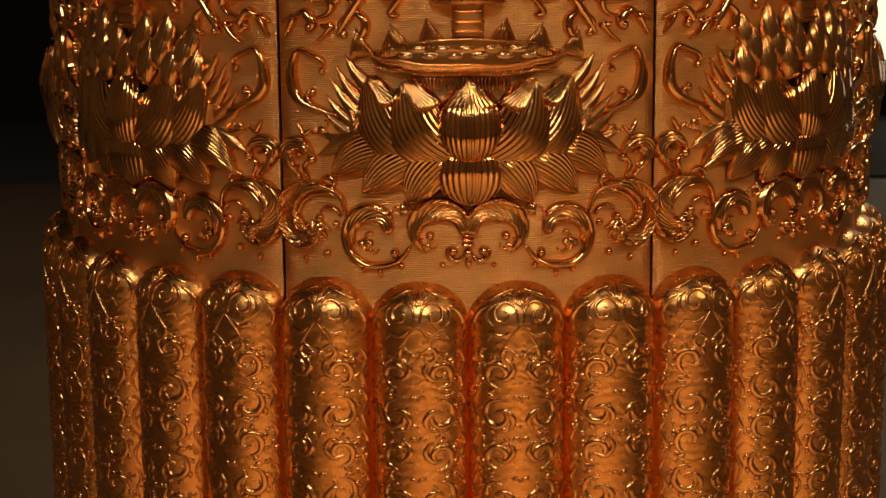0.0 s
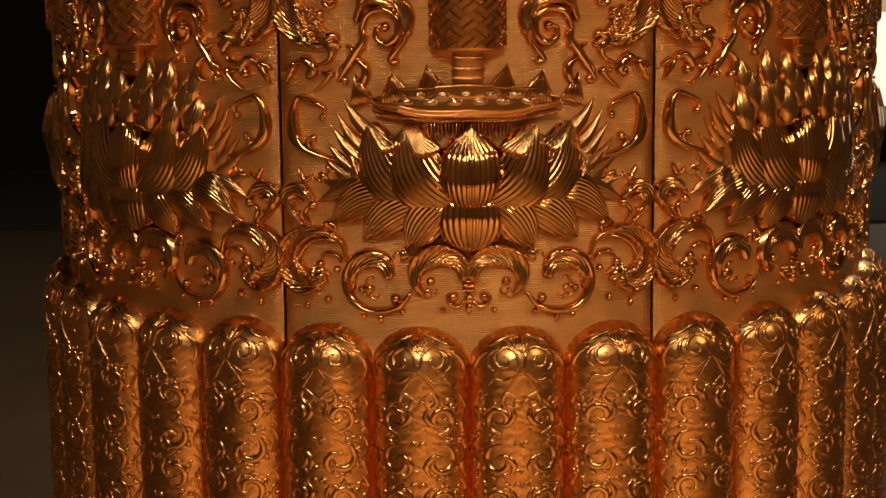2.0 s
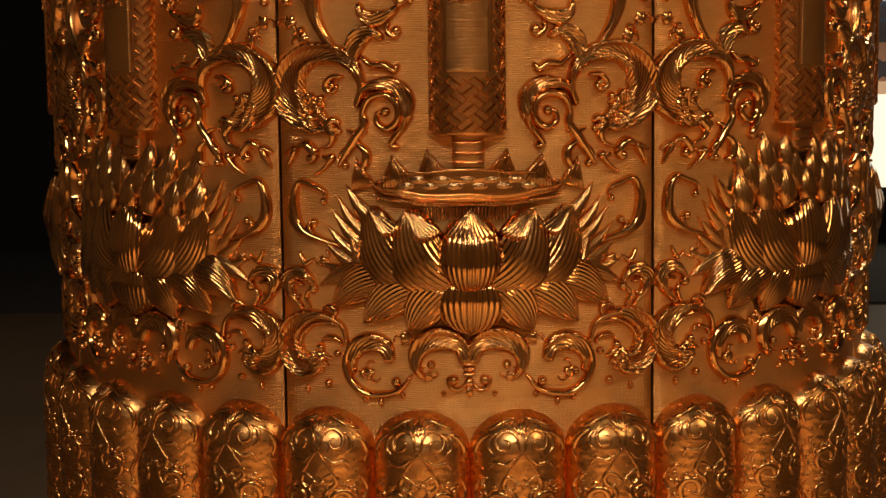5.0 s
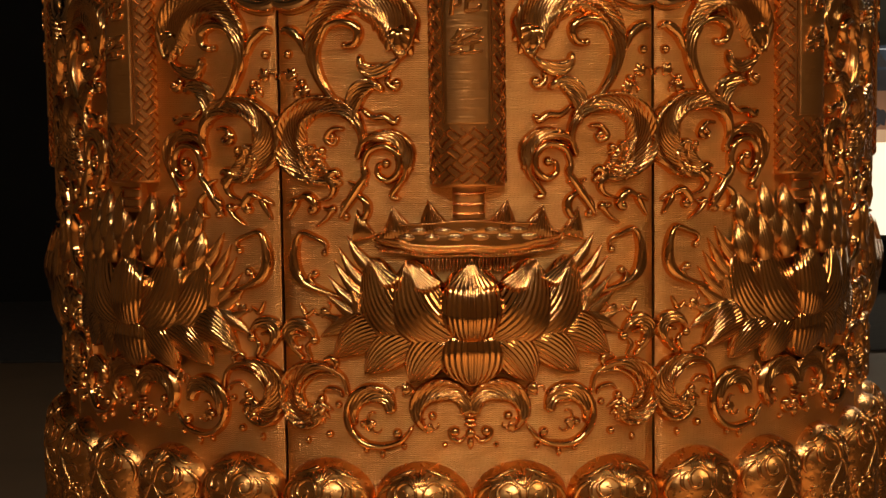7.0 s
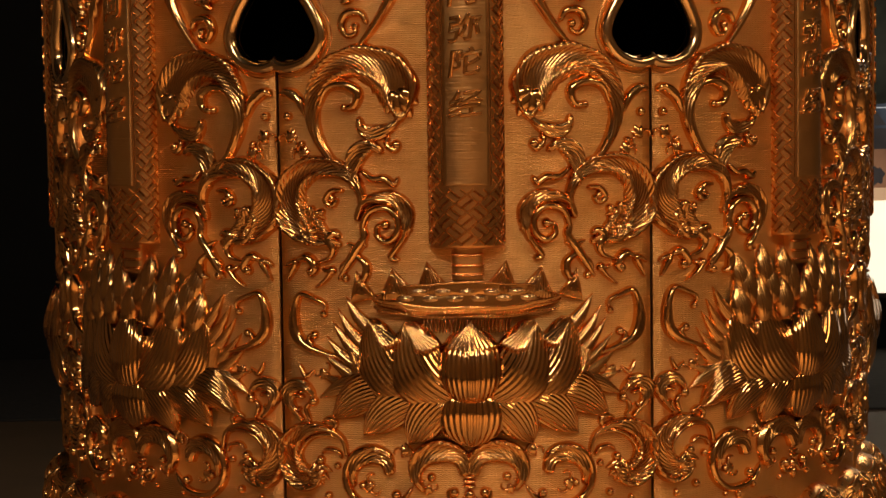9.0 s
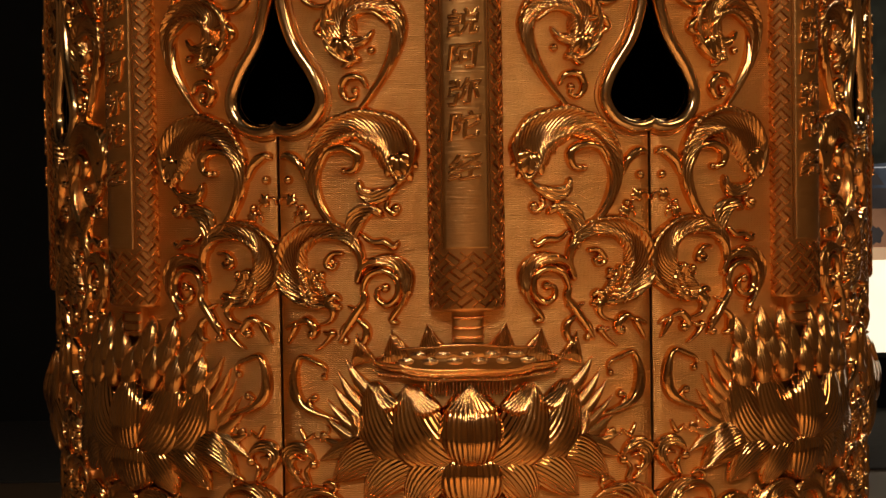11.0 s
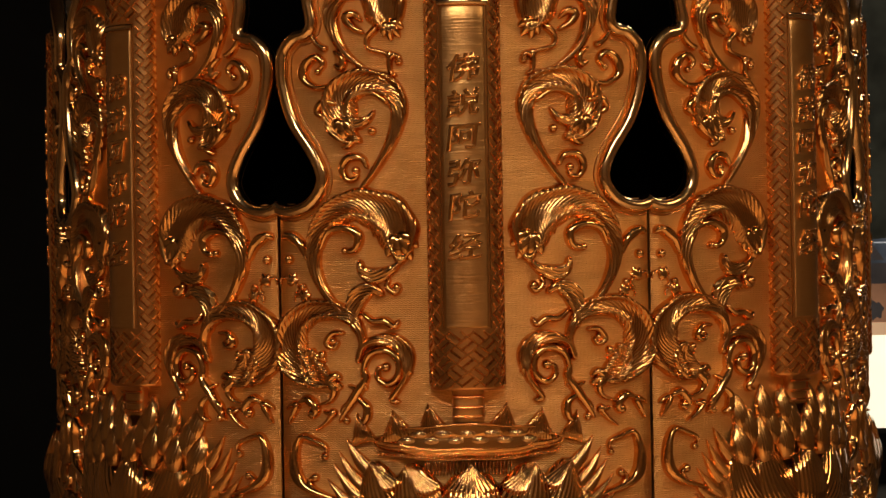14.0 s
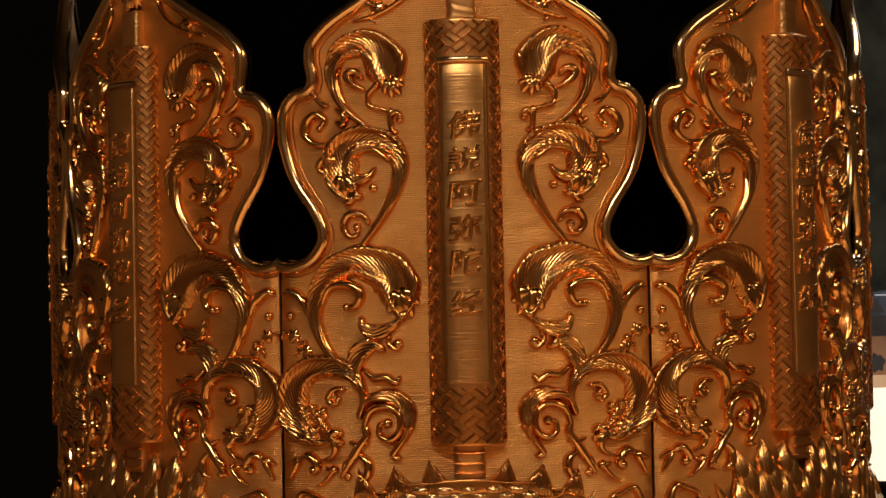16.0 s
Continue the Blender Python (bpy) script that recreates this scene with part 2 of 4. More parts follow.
def bud(u, v, r, h, name="bud", lift=0.0):
    b = Build()

    def fn(s, t):
        a, e = 2 * math.pi * t, s * math.pi / 2
        p = (u + r * math.cos(a) * math.cos(e), v + r * math.sin(a) * math.cos(e))
        return bend(*p, h * math.sin(e) * (1 - 0.15 * s) + lift - (0.002 if s == 0 else 0)), p

    return b.grid(6, 14, fn, closed=True).mesh(name, G_RELIEF)


def petal(base, tip, wide, high, lift=0.0, root=0.25, sharp=1.0, sag=0.0, cup=0.0, tri=False, name="lotus_petal"):
    """A pointed, bulging petal; sharp: how long its point is, sag: sideways bow, cup: how the tip stands off the ground."""
    bu, bv = base
    du, dv = tip[0] - bu, tip[1] - bv
    ln = math.hypot(du, dv)
    du, dv = du / ln, dv / ln
    b = Build()

    def fn(s, t):
        x = 2 * t - 1
        k = (root + (1 - root) * math.sin(min(1.0, s / 0.45) * math.pi / 2) ** 0.7) if s < 0.45 else math.cos((s - 0.45) / 0.55 * math.pi / 2) ** (0.62 * sharp)
        if tri:
            k = 1 - s
        k = max(k, 0.012)
        w = wide * k
        bow = sag * math.sin(math.pi * s)
        u = bu + du * s * ln - dv * (x * w + bow)
        v = bv + dv * s * ln + du * (x * w + bow)
        h = high * math.sqrt(max(0, 1 - x * x)) * math.sin(math.pi * (0.03 + 0.94 * s ** 0.72)) ** 0.75
        edge = -0.003 if abs(x) > 0.999 else 0
        return bend(u, v, lift + h + cup * s * s + edge), (x * 3.2 * (0.55 + 0.45 * k), s)

    mat = G_PETAL if wide >= 0.0165 else G_SMALL if wide >= 0.0090 else G_RELIEF
    rows, cols = (22, 15) if wide >= 0.0090 else (11, 9)
    return b.grid(rows, cols, fn).mesh(name, mat)


def slab(fn, rows, cols, mat, name, smooth=True, closed=False):
    return Build().grid(rows, cols, fn, closed).mesh(name, mat, smooth)


PARTS = {"a": [], "b": []}      # what each kind of panel carries: (name, mesh, label)


def both(name, me, label=""):
    for k in PARTS:
        PARTS[k].append((name, me, label))


# ---- scrolling foliage, given on one half of the panel and mirrored ----
def ribbed(handles, sgn, name, mat, step=0.0030, m=15, spread=1.4, tall=0.0125):
    """A leaf along a curve of (u, v, half width): a beaded outer edge, a hollow, an inner edge and slanting ribs."""
    total = sum(math.dist(handles[i][:2], handles[i + 1][:2]) for i in range(len(handles) - 1))
    n = max(16, int(total / step))
    p = np.array([(sgn * u, v) for u, v, w in handles])
    c, length = spline(p, n)
    at = np.concatenate([[0], np.cumsum(np.linalg.norm(np.diff(p, axis=0), axis=1))])
    width = np.interp(np.linspace(0, at[-1], n), at, [w for u, v, w in handles])
    width = np.convolve(np.pad(width, 3, "edge"), np.ones(7) / 7, "valid")
    d = np.gradient(c, axis=0)
    d /= np.linalg.norm(d, axis=1)[:, None]
    nrm = np.stack([-d[:, 1], d[:, 0]], 1)
    if ((c - c.mean(0)) * nrm).sum() < 0:
        nrm = -nrm
    flare = np.clip((width * spread - 0.0070) / 0.006, 0, 1)
    phase = np.cumsum(flare) * length / n * 0.55
    b = Build()

    def fn(s, t):
        i = round(s * (n - 1))
        x = 2 * t - 1
        broad = flare[i]
        w = width[i] * spread * (1 + 0.22 * broad)
        if s in (0, 1):
            w *= 0.15
        along = s * length
        lobes = abs(math.sin(along / 0.0105 + 0.6 * x)) - 0.6
        reach = w * (1 + broad * (0.13 if x > 0 else 0.10) * lobes * abs(x) ** 2)
        top = min(tall, 0.0042 + 1.05 * w) * (0.25 if s in (0, 1) else 1)
        round_top = (1 - x * x) ** 0.55
        hollow = math.exp(-((x - 0.74) / 0.20) ** 2) + 0.42 * round_top + 0.50 * math.exp(-((x + 0.55) / 0.26) ** 2)
        h = top * ((1 - broad) * round_top + broad * min(1.0, hollow))
        h = -0.002 if abs(x) == 1 else h
        u, v = c[i] + nrm[i] * x * reach
        return bend(u, v, h), (phase[i] + 1.1 * x * w, x * w)

    return b.grid(n, m, fn).mesh(name, mat)


def roll(*handles):
    """A large acanthus leaf on both halves of the panel."""
    for sgn in (1, -1):
        both("acanthus_leaf", ribbed(handles, sgn, "acanthus_leaf", G_LEAF, m=19, spread=1.5))
    # ragged lobes that hang from its broad end
    k = max(range(len(handles)), key=lambda i: handles[i][2])
    k = min(k + 1, len(handles) - 2)
    (u0, v0, w0), (u1, v1, w1) = handles[k - 1], handles[k + 1]
    u, v, w = handles[k]
    ang = math.atan2(v1 - v0, u1 - u0)
    for i, turn in enumerate((-1.0, -0.35, 0.25, 0.85)):
        reach = w * (1.75, 2.0, 1.9, 1.65)[i]
        a = ang + turn
        for sgn in (1, -1):
            both("leaf_lobe", petal((sgn * (u - 0.5 * w * math.cos(ang)), v - 0.5 * w * math.sin(ang)), (sgn * (u + reach * math.cos(a)), v + reach * math.sin(a)), w * 0.60, 0.006, 0.0040, root=0.75, sharp=0.9, sag=sgn * turn * 0.15 * w, name="leaf_lobe"))


def curl(*handles):
    """A small curling leaf on both halves of the panel."""
    for sgn in (1, -1):
        both("curled_leaf", ribbed(handles, sgn, "curled_leaf", G_LEAF if max(h[2] for h in handles) > 0.0062 else G_RELIEF, m=11, spread=1.45, tall=0.0115))


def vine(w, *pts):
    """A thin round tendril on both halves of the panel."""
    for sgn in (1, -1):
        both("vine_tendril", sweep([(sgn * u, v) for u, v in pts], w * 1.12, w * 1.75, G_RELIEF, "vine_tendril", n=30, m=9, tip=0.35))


def sprig(u, v, ang, size):
    """Three small leaves with two hooks at their foot, on both halves of the panel."""
    size *= 1.12
    for sgn in (1, -1):
        for da, k in ((-30, 0.84), (0, 1.0), (30, 0.84)):
            a = radians(ang + da)
            both("sprig_leaf", petal((sgn * u, v), (sgn * (u - size * k * math.cos(a)), v + size * k * math.sin(a)), size * 0.27, size * 0.24, 0.001, root=0.35, sharp=0.75, sag=sgn * 0.12 * size * (1 if da > 0 else -1 if da < 0 else 0.3), name="sprig_leaf"))
        for turn in (-1, 1):
            hook = []
            for q in range(7):
                r = size * (0.42 - 0.026 * q)
                cx = (u - 0.40 * size * math.cos(radians(ang + turn * 88)), v + 0.40 * size * math.sin(radians(ang + turn * 88)))
                b0 = radians(ang - turn * 92 + turn * 42 * q)
                hook.append((sgn * (cx[0] - r * math.cos(b0)), cx[1] + r * math.sin(b0)))
            both("sprig_curl", sweep(hook, size * 0.125, size * 0.26, G_RELIEF, "sprig_curl", n=18, m=7, tip=0.45))


roll((0.0839, 1.7895, 0.0020), (0.1104, 1.8055, 0.0026), (0.1360, 1.8272, 0.0040), (0.1495, 1.8520, 0.0053), (0.1532, 1.8777, 0.0066), (0.1409, 1.8998, 0.0079), (0.1167, 1.9065, 0.0099), (0.0967, 1.8948, 0.0139), (0.0876, 1.8757, 0.0159), (0.0826, 1.8582, 0.0099), (0.0782, 1.8474, 0.0013))
roll((0.1231, 1.6605, 0.0026), (0.1003, 1.6903, 0.0040), (0.0831, 1.7203, 0.0053), (0.0740, 1.7505, 0.0066), (0.0775, 1.7744, 0.0079), (0.0939, 1.7885, 0.0086), (0.1174, 1.7922, 0.0099), (0.1381, 1.7836, 0.0119), (0.1454, 1.7648, 0.0132), (0.1416, 1.7441, 0.0126), (0.1322, 1.7288, 0.0086), (0.1173, 1.7201, 0.0013))
roll((0.1415, 1.5137, 0.0026), (0.1676, 1.5458, 0.0046), (0.1798, 1.5786, 0.0059), (0.1757, 1.6106, 0.0073), (0.1561, 1.6361, 0.0092), (0.1282, 1.6453, 0.0112), (0.1012, 1.6387, 0.0145), (0.0829, 1.6231, 0.0165), (0.0766, 1.6031, 0.0145), (0.0743, 1.5853, 0.0073), (0.0772, 1.5722, 0.0013))
roll((0.1288, 1.4588, 0.0026), (0.1215, 1.4851, 0.0040), (0.1320, 1.5097, 0.0059), (0.1553, 1.5218, 0.0073), (0.1838, 1.5207, 0.0086), (0.2045, 1.5062, 0.0106), (0.2124, 1.4821, 0.0126), (0.2053, 1.4608, 0.0132), (0.1895, 1.4435, 0.0079), (0.1752, 1.4357, 0.0013))
roll((0.1301, 1.4621, 0.0020), (0.1196, 1.4805, 0.0040), (0.1013, 1.4869, 0.0053), (0.0814, 1.4841, 0.0066), (0.0699, 1.4695, 0.0073), (0.0689, 1.4518, 0.0053), (0.0745, 1.4322, 0.0020))
roll((0.1440, 1.1800, 0.0021), (0.1500, 1.2020, 0.0027), (0.1680, 1.2130, 0.0037), (0.1900, 1.2130, 0.0058), (0.2100, 1.2020, 0.0085), (0.2180, 1.1850, 0.0090), (0.2140, 1.1670, 0.0095), (0.2030, 1.1550, 0.0101), (0.1880, 1.1550, 0.0090), (0.1760, 1.1630, 0.0037), (0.1740, 1.1690, 0.0008))
curl((0.0973, 1.8575, 0.0040), (0.1097, 1.8447, 0.0033), (0.1086, 1.8326, 0.0026), (0.0925, 1.8272, 0.0026), (0.0833, 1.8235, 0.0020))
curl((0.1130, 1.8502, 0.0020), (0.1285, 1.8590, 0.0040), (0.1352, 1.8700, 0.0053), (0.1255, 1.8735, 0.0046), (0.1148, 1.8636, 0.0013))
curl((0.0843, 1.7644, 0.0020), (0.1075, 1.7795, 0.0026), (0.1300, 1.7737, 0.0046), (0.1359, 1.7562, 0.0059), (0.1265, 1.7435, 0.0066), (0.1114, 1.7470, 0.0046), (0.1018, 1.7589, 0.0013))
curl((0.1111, 1.6873, 0.0020), (0.1190, 1.7011, 0.0040), (0.1354, 1.7016, 0.0046), (0.1426, 1.6883, 0.0040), (0.1359, 1.6758, 0.0033), (0.1249, 1.6782, 0.0026), (0.1261, 1.6864, 0.0020))
curl((0.1421, 1.7926, 0.0020), (0.1718, 1.7879, 0.0033), (0.1890, 1.7998, 0.0046), (0.1865, 1.8162, 0.0053), (0.1741, 1.8251, 0.0040), (0.1642, 1.8163, 0.0033), (0.1715, 1.8071, 0.0026))
curl((0.0738, 1.7980, 0.0020), (0.0823, 1.8030, 0.0026), (0.0833, 1.8187, 0.0033), (0.0753, 1.8232, 0.0033), (0.0702, 1.8135, 0.0026))
curl((0.1454, 1.7668, 0.0020), (0.1650, 1.7697, 0.0046), (0.1724, 1.7578, 0.0046), (0.1611, 1.7504, 0.0013))
curl((0.1268, 1.7252, 0.0033), (0.1352, 1.7166, 0.0040), (0.1435, 1.7142, 0.0013))
curl((0.1724, 1.5918, 0.0020), (0.1621, 1.6136, 0.0040), (0.1424, 1.6191, 0.0046), (0.1247, 1.6101, 0.0053), (0.1277, 1.5943, 0.0040), (0.1415, 1.5906, 0.0033))
curl((0.1232, 1.5823, 0.0020), (0.1207, 1.5690, 0.0053), (0.1080, 1.5622, 0.0073), (0.0879, 1.5671, 0.0053), (0.0731, 1.5800, 0.0020))
curl((0.1309, 1.4951, 0.0026), (0.1318, 1.5182, 0.0066), (0.1246, 1.5386, 0.0086), (0.1083, 1.5463, 0.0059), (0.0937, 1.5382, 0.0020))
curl((0.1223, 1.5201, 0.0020), (0.1089, 1.5094, 0.0040), (0.0942, 1.5092, 0.0040), (0.0824, 1.5025, 0.0040), (0.0770, 1.5116, 0.0020))
curl((0.0867, 1.5592, 0.0013), (0.0908, 1.5500, 0.0033), (0.0817, 1.5420, 0.0040), (0.0736, 1.5497, 0.0020))
curl((0.1878, 1.5808, 0.0020), (0.1969, 1.6010, 0.0053), (0.2131, 1.6121, 0.0053), (0.2222, 1.6069, 0.0020))
curl((0.1419, 1.4952, 0.0020), (0.1572, 1.4953, 0.0033), (0.1658, 1.4834, 0.0040), (0.1561, 1.4781, 0.0026), (0.1503, 1.4873, 0.0020))
curl((0.1816, 1.4781, 0.0026), (0.1877, 1.4635, 0.0092), (0.1793, 1.4476, 0.0112), (0.1624, 1.4384, 0.0059), (0.1471, 1.4331, 0.0013))
curl((0.1234, 1.4588, 0.0020), (0.1182, 1.4423, 0.0040), (0.1308, 1.4226, 0.0053), (0.1435, 1.4028, 0.0040), (0.1521, 1.3895, 0.0013))
curl((0.1171, 1.4278, 0.0020), (0.1208, 1.4502, 0.0033), (0.1130, 1.4699, 0.0040), (0.0935, 1.4750, 0.0040), (0.0792, 1.4631, 0.0040), (0.0795, 1.4454, 0.0040), (0.0916, 1.4356, 0.0040), (0.1034, 1.4422, 0.0033), (0.1026, 1.4541, 0.0026), (0.0939, 1.4553, 0.0020))
curl((0.0688, 1.4538, 0.0020), (0.0757, 1.4355, 0.0033), (0.0879, 1.4172, 0.0040), (0.0761, 1.4145, 0.0020))
curl((0.1828, 1.8607, 0.0013), (0.1723, 1.8412, 0.0033), (0.1583, 1.8324, 0.0033))
curl((0.1526, 1.8321, 0.0013), (0.1402, 1.8219, 0.0040), (0.1419, 1.8097, 0.0040), (0.1515, 1.8157, 0.0020))
curl((0.1336, 1.4226, 0.0020), (0.1175, 1.4094, 0.0046), (0.1191, 1.3930, 0.0046), (0.1287, 1.3897, 0.0020))
curl((0.2054, 1.4121, 0.0020), (0.1907, 1.4170, 0.0053), (0.1801, 1.4038, 0.0046), (0.1889, 1.3944, 0.0020))
curl((0.1990, 1.2220, 0.0021), (0.2130, 1.2370, 0.0037), (0.2190, 1.2540, 0.0069), (0.2100, 1.2640, 0.0064), (0.1960, 1.2630, 0.0058), (0.1860, 1.2530, 0.0027), (0.1890, 1.2460, 0.0008))
curl((0.1970, 1.2500, 0.0016), (0.2100, 1.2520, 0.0027), (0.2140, 1.2430, 0.0027), (0.2060, 1.2350, 0.0021), (0.2030, 1.2400, 0.0013))
curl((0.1540, 1.2030, 0.0013), (0.1660, 1.2070, 0.0024), (0.1800, 1.2060, 0.0027), (0.1930, 1.1990, 0.0024), (0.2030, 1.1850, 0.0021), (0.2010, 1.1700, 0.0021))
curl((0.1770, 1.1830, 0.0011), (0.1690, 1.1900, 0.0024), (0.1550, 1.1870, 0.0024), (0.1510, 1.1780, 0.0013))
curl((0.1486, 1.2985, 0.0009), (0.1719, 1.3046, 0.0031), (0.1934, 1.3129, 0.0048), (0.2059, 1.3248, 0.0057), (0.2095, 1.3426, 0.0053), (0.2071, 1.3606, 0.0040), (0.1994, 1.3731, 0.0031), (0.1826, 1.3683, 0.0031), (0.1696, 1.3625, 0.0026), (0.1675, 1.3526, 0.0013))
curl((0.1696, 1.3024, 0.0009), (0.1838, 1.3110, 0.0026), (0.1903, 1.3208, 0.0026), (0.1846, 1.3272, 0.0018))
curl((0.1817, 1.4097, 0.0011), (0.1627, 1.4159, 0.0026), (0.1566, 1.4281, 0.0044), (0.1634, 1.4391, 0.0062), (0.1540, 1.4457, 0.0044), (0.1472, 1.4391, 0.0011))
curl((0.1723, 1.4047, 0.0013), (0.1665, 1.4014, 0.0031), (0.1595, 1.4015, 0.0031), (0.1679, 1.3903, 0.0026), (0.1823, 1.3801, 0.0011))
curl((0.2177, 1.3872, 0.0011), (0.2112, 1.3985, 0.0031), (0.2047, 1.4120, 0.0040), (0.2160, 1.4085, 0.0022), (0.2198, 1.4039, 0.0009))
curl((0.1415, 1.4348, 0.0011), (0.1302, 1.4282, 0.0035), (0.1350, 1.4150, 0.0044), (0.1443, 1.4083, 0.0035), (0.1467, 1.3994, 0.0026), (0.1377, 1.3929, 0.0009))
curl((0.0030, 1.1600, 0.0052), (0.0100, 1.1810, 0.0075), (0.0250, 1.1890, 0.0087), (0.0460, 1.1870, 0.0087), (0.0600, 1.1740, 0.0075), (0.0620, 1.1570, 0.0054), (0.0520, 1.1410, 0.0022))
curl((0.0920, 1.1600, 0.0046), (0.0980, 1.1780, 0.0068), (0.1140, 1.1840, 0.0077), (0.1300, 1.1780, 0.0071), (0.1380, 1.1630, 0.0051), (0.1360, 1.1450, 0.0019))
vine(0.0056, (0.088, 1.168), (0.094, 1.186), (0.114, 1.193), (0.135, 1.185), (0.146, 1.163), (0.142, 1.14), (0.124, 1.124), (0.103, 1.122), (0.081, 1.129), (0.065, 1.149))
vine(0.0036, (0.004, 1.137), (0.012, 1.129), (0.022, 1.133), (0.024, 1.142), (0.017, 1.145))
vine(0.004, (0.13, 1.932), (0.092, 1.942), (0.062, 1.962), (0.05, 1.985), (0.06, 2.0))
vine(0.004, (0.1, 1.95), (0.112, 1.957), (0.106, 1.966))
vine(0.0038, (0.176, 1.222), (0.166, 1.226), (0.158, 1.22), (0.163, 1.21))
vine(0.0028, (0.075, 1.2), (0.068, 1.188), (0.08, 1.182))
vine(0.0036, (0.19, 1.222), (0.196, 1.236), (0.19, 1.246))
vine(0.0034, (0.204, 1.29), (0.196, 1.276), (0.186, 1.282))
sprig(0.214, 1.552, 60, 0.016)
sprig(0.196, 1.533, 70, 0.015)
sprig(0.092, 1.94, 120, 0.018)
sprig(0.078, 1.184, 60, 0.014)
sprig(0.112, 1.15, 200, 0.016)
sprig(0.176, 1.285, 300, 0.014)
sprig(0.046, 1.15, 250, 0.012)
BUDS = [(0.1715, 1.8071), (0.1261, 1.6864), (0.0939, 1.4553), (0.0725, 1.815), (0.0833, 1.8235), (0.1415, 1.592), (0.172, 1.47), (0.0795, 1.548), (0.158, 1.486), (0.213, 1.583), (0.195, 1.55), (0.106, 1.733), (0.186, 1.246), (0.126, 1.148), (0.178, 1.176), (0.157, 1.17), (0.044, 1.159), (0.018, 1.141), (0.169, 1.134), (0.086, 1.138), (0.171, 1.3503), (0.1835, 1.325), (0.1855, 1.4001), (0.1427, 1.3928), (0.1595, 1.4015), (0.1507, 1.4325)]
for i, (u, v) in enumerate(BUDS):
    for sgn in (1, -1):
        r = 0.0050 + 0.0016 * ((i * 7) % 5) / 4
        both("vine_bud", bud(sgn * u, v, r, r * 1.7, "vine_bud"))
# fan shells in the heart of the two big rolls
for cu, cv in ((0.190, 1.162), (0.192, 1.462)):
    for sgn in (1, -1):
        for k in range(6):
            a = radians(200 + 22 * k)
            both("shell_ray", petal((sgn * (cu - 0.006), cv + 0.012), (sgn * (cu - 0.004 + 0.024 * math.cos(a)), cv + 0.010 + 0.030 * math.sin(a)), 0.0042, 0.006, 0.001, name="shell_ray"))
# pendants under the border
for u, v, ln in ((0.104, 1.119, 0.013), (0.124, 1.120, 0.008), (0.078, 1.126, 0.009), (0.197, 1.130, 0.011), (0.030, 1.128, 0.008)):
    for sgn in (1, -1):
        both("pendant", petal((sgn * u, v), (sgn * u, v - ln), 0.0042, 0.006, name="pendant"))
# small knot on the middle line
for k in range(4):
    both("knot_band", sweep([(-0.008, 1.149 + 0.006 * k), (0, 1.1475 + 0.006 * k), (0.008, 1.149 + 0.006 * k)], 0.0028, 0.006, G_RELIEF, "knot_band", n=12, m=7, tip=0.7))
both("knot_bud", bud(0, 1.138, 0.0065, 0.008, "knot_bud"))
both("knot_drop", petal((0, 1.134), (0, 1.118), 0.005, 0.006, name="knot_drop"))


# rim round the openings
def rim_mesh(sgn):
    c, ln = spline([(u, v) for u, v in HOLE], 150)
    d = np.gradient(c, axis=0)
    d /= np.linalg.norm(d, axis=1)[:, None]
    nrm = np.stack([-d[:, 1], d[:, 0]], 1)
    b = Build()

    def fn(s, t):
        i = round(s * 149)
        a = 2 * math.pi * t
        off = 0.0070 + 0.0084 * math.cos(a)
        u, v = c[i] + nrm[i] * off
        return bend(sgn * max(0.0, u), v, 0.0115 * math.sin(a) + 0.001), (s * ln, t)

    return b.grid(150, 14, fn, closed=True).mesh("rim", G_RIM)


for sgn in (1, -1):
    both("rim", rim_mesh(sgn), "polished rounded rim of the opening")


def groove_mesh(sgn):
    c, ln = spline(HOLE, 150)
    d = np.gradient(c, axis=0)
    d /= np.linalg.norm(d, axis=1)[:, None]
    nrm = np.stack([-d[:, 1], d[:, 0]], 1)
    b = Build()

    def fn(s, t):
        i = round(s * 149)
        x = 2 * t - 1
        u, v = c[i] + nrm[i] * (0.0185 + 0.0011 * x)
        return bend(sgn * max(0.0, min(u, HALF - 0.001)), v, 0.0012 * (1 - x * x) - (0.001 if abs(x) == 1 else 0)), (s * ln, t)

    return b.grid(150, 5, fn).mesh("rim_line", G_RELIEF)


for sgn in (1, -1):
    both("rim_line", groove_mesh(sgn))

# ---- sutra scroll standing on each lotus ----
SA, S0, S1, SC = 0.0430, 1.4285, 1.929, 0.0012


def on_scroll(beta, v, h=0.0):
    """On the half round body of the scroll; beta: degrees from its middle line."""
    a = radians(beta)
    c = math.cos(a)
    return bend((SA + h) * math.sin(a) + SC, v, (0.028 + h) * math.copysign(abs(c) ** 0.9, c))


def scroll_body():
    b = Build()
    vs = [S0, S0 + 0.0015] + list(np.linspace(S0 + 0.004, S1 - 0.004, 10)) + [S1 - 0.0015, S1]

    def fn(s, t):
        i = round(s * 13)
        beta = -100 + 200 * t
        h = -0.0018 if i in (0, 13) else 0
        return on_scroll(beta, vs[i], h), (beta * 0.0007, vs[i])

    b.grid(14, 33, fn)
    for row in (0, 13):
        b.f.append(tuple(row * 33 + j for j in range(33)))
    return b.mesh("scroll_body", G_SCROLL)


both("scroll_body", scroll_body(), "gilded rolled scroll")
P0, P1 = 1.500, 1.884


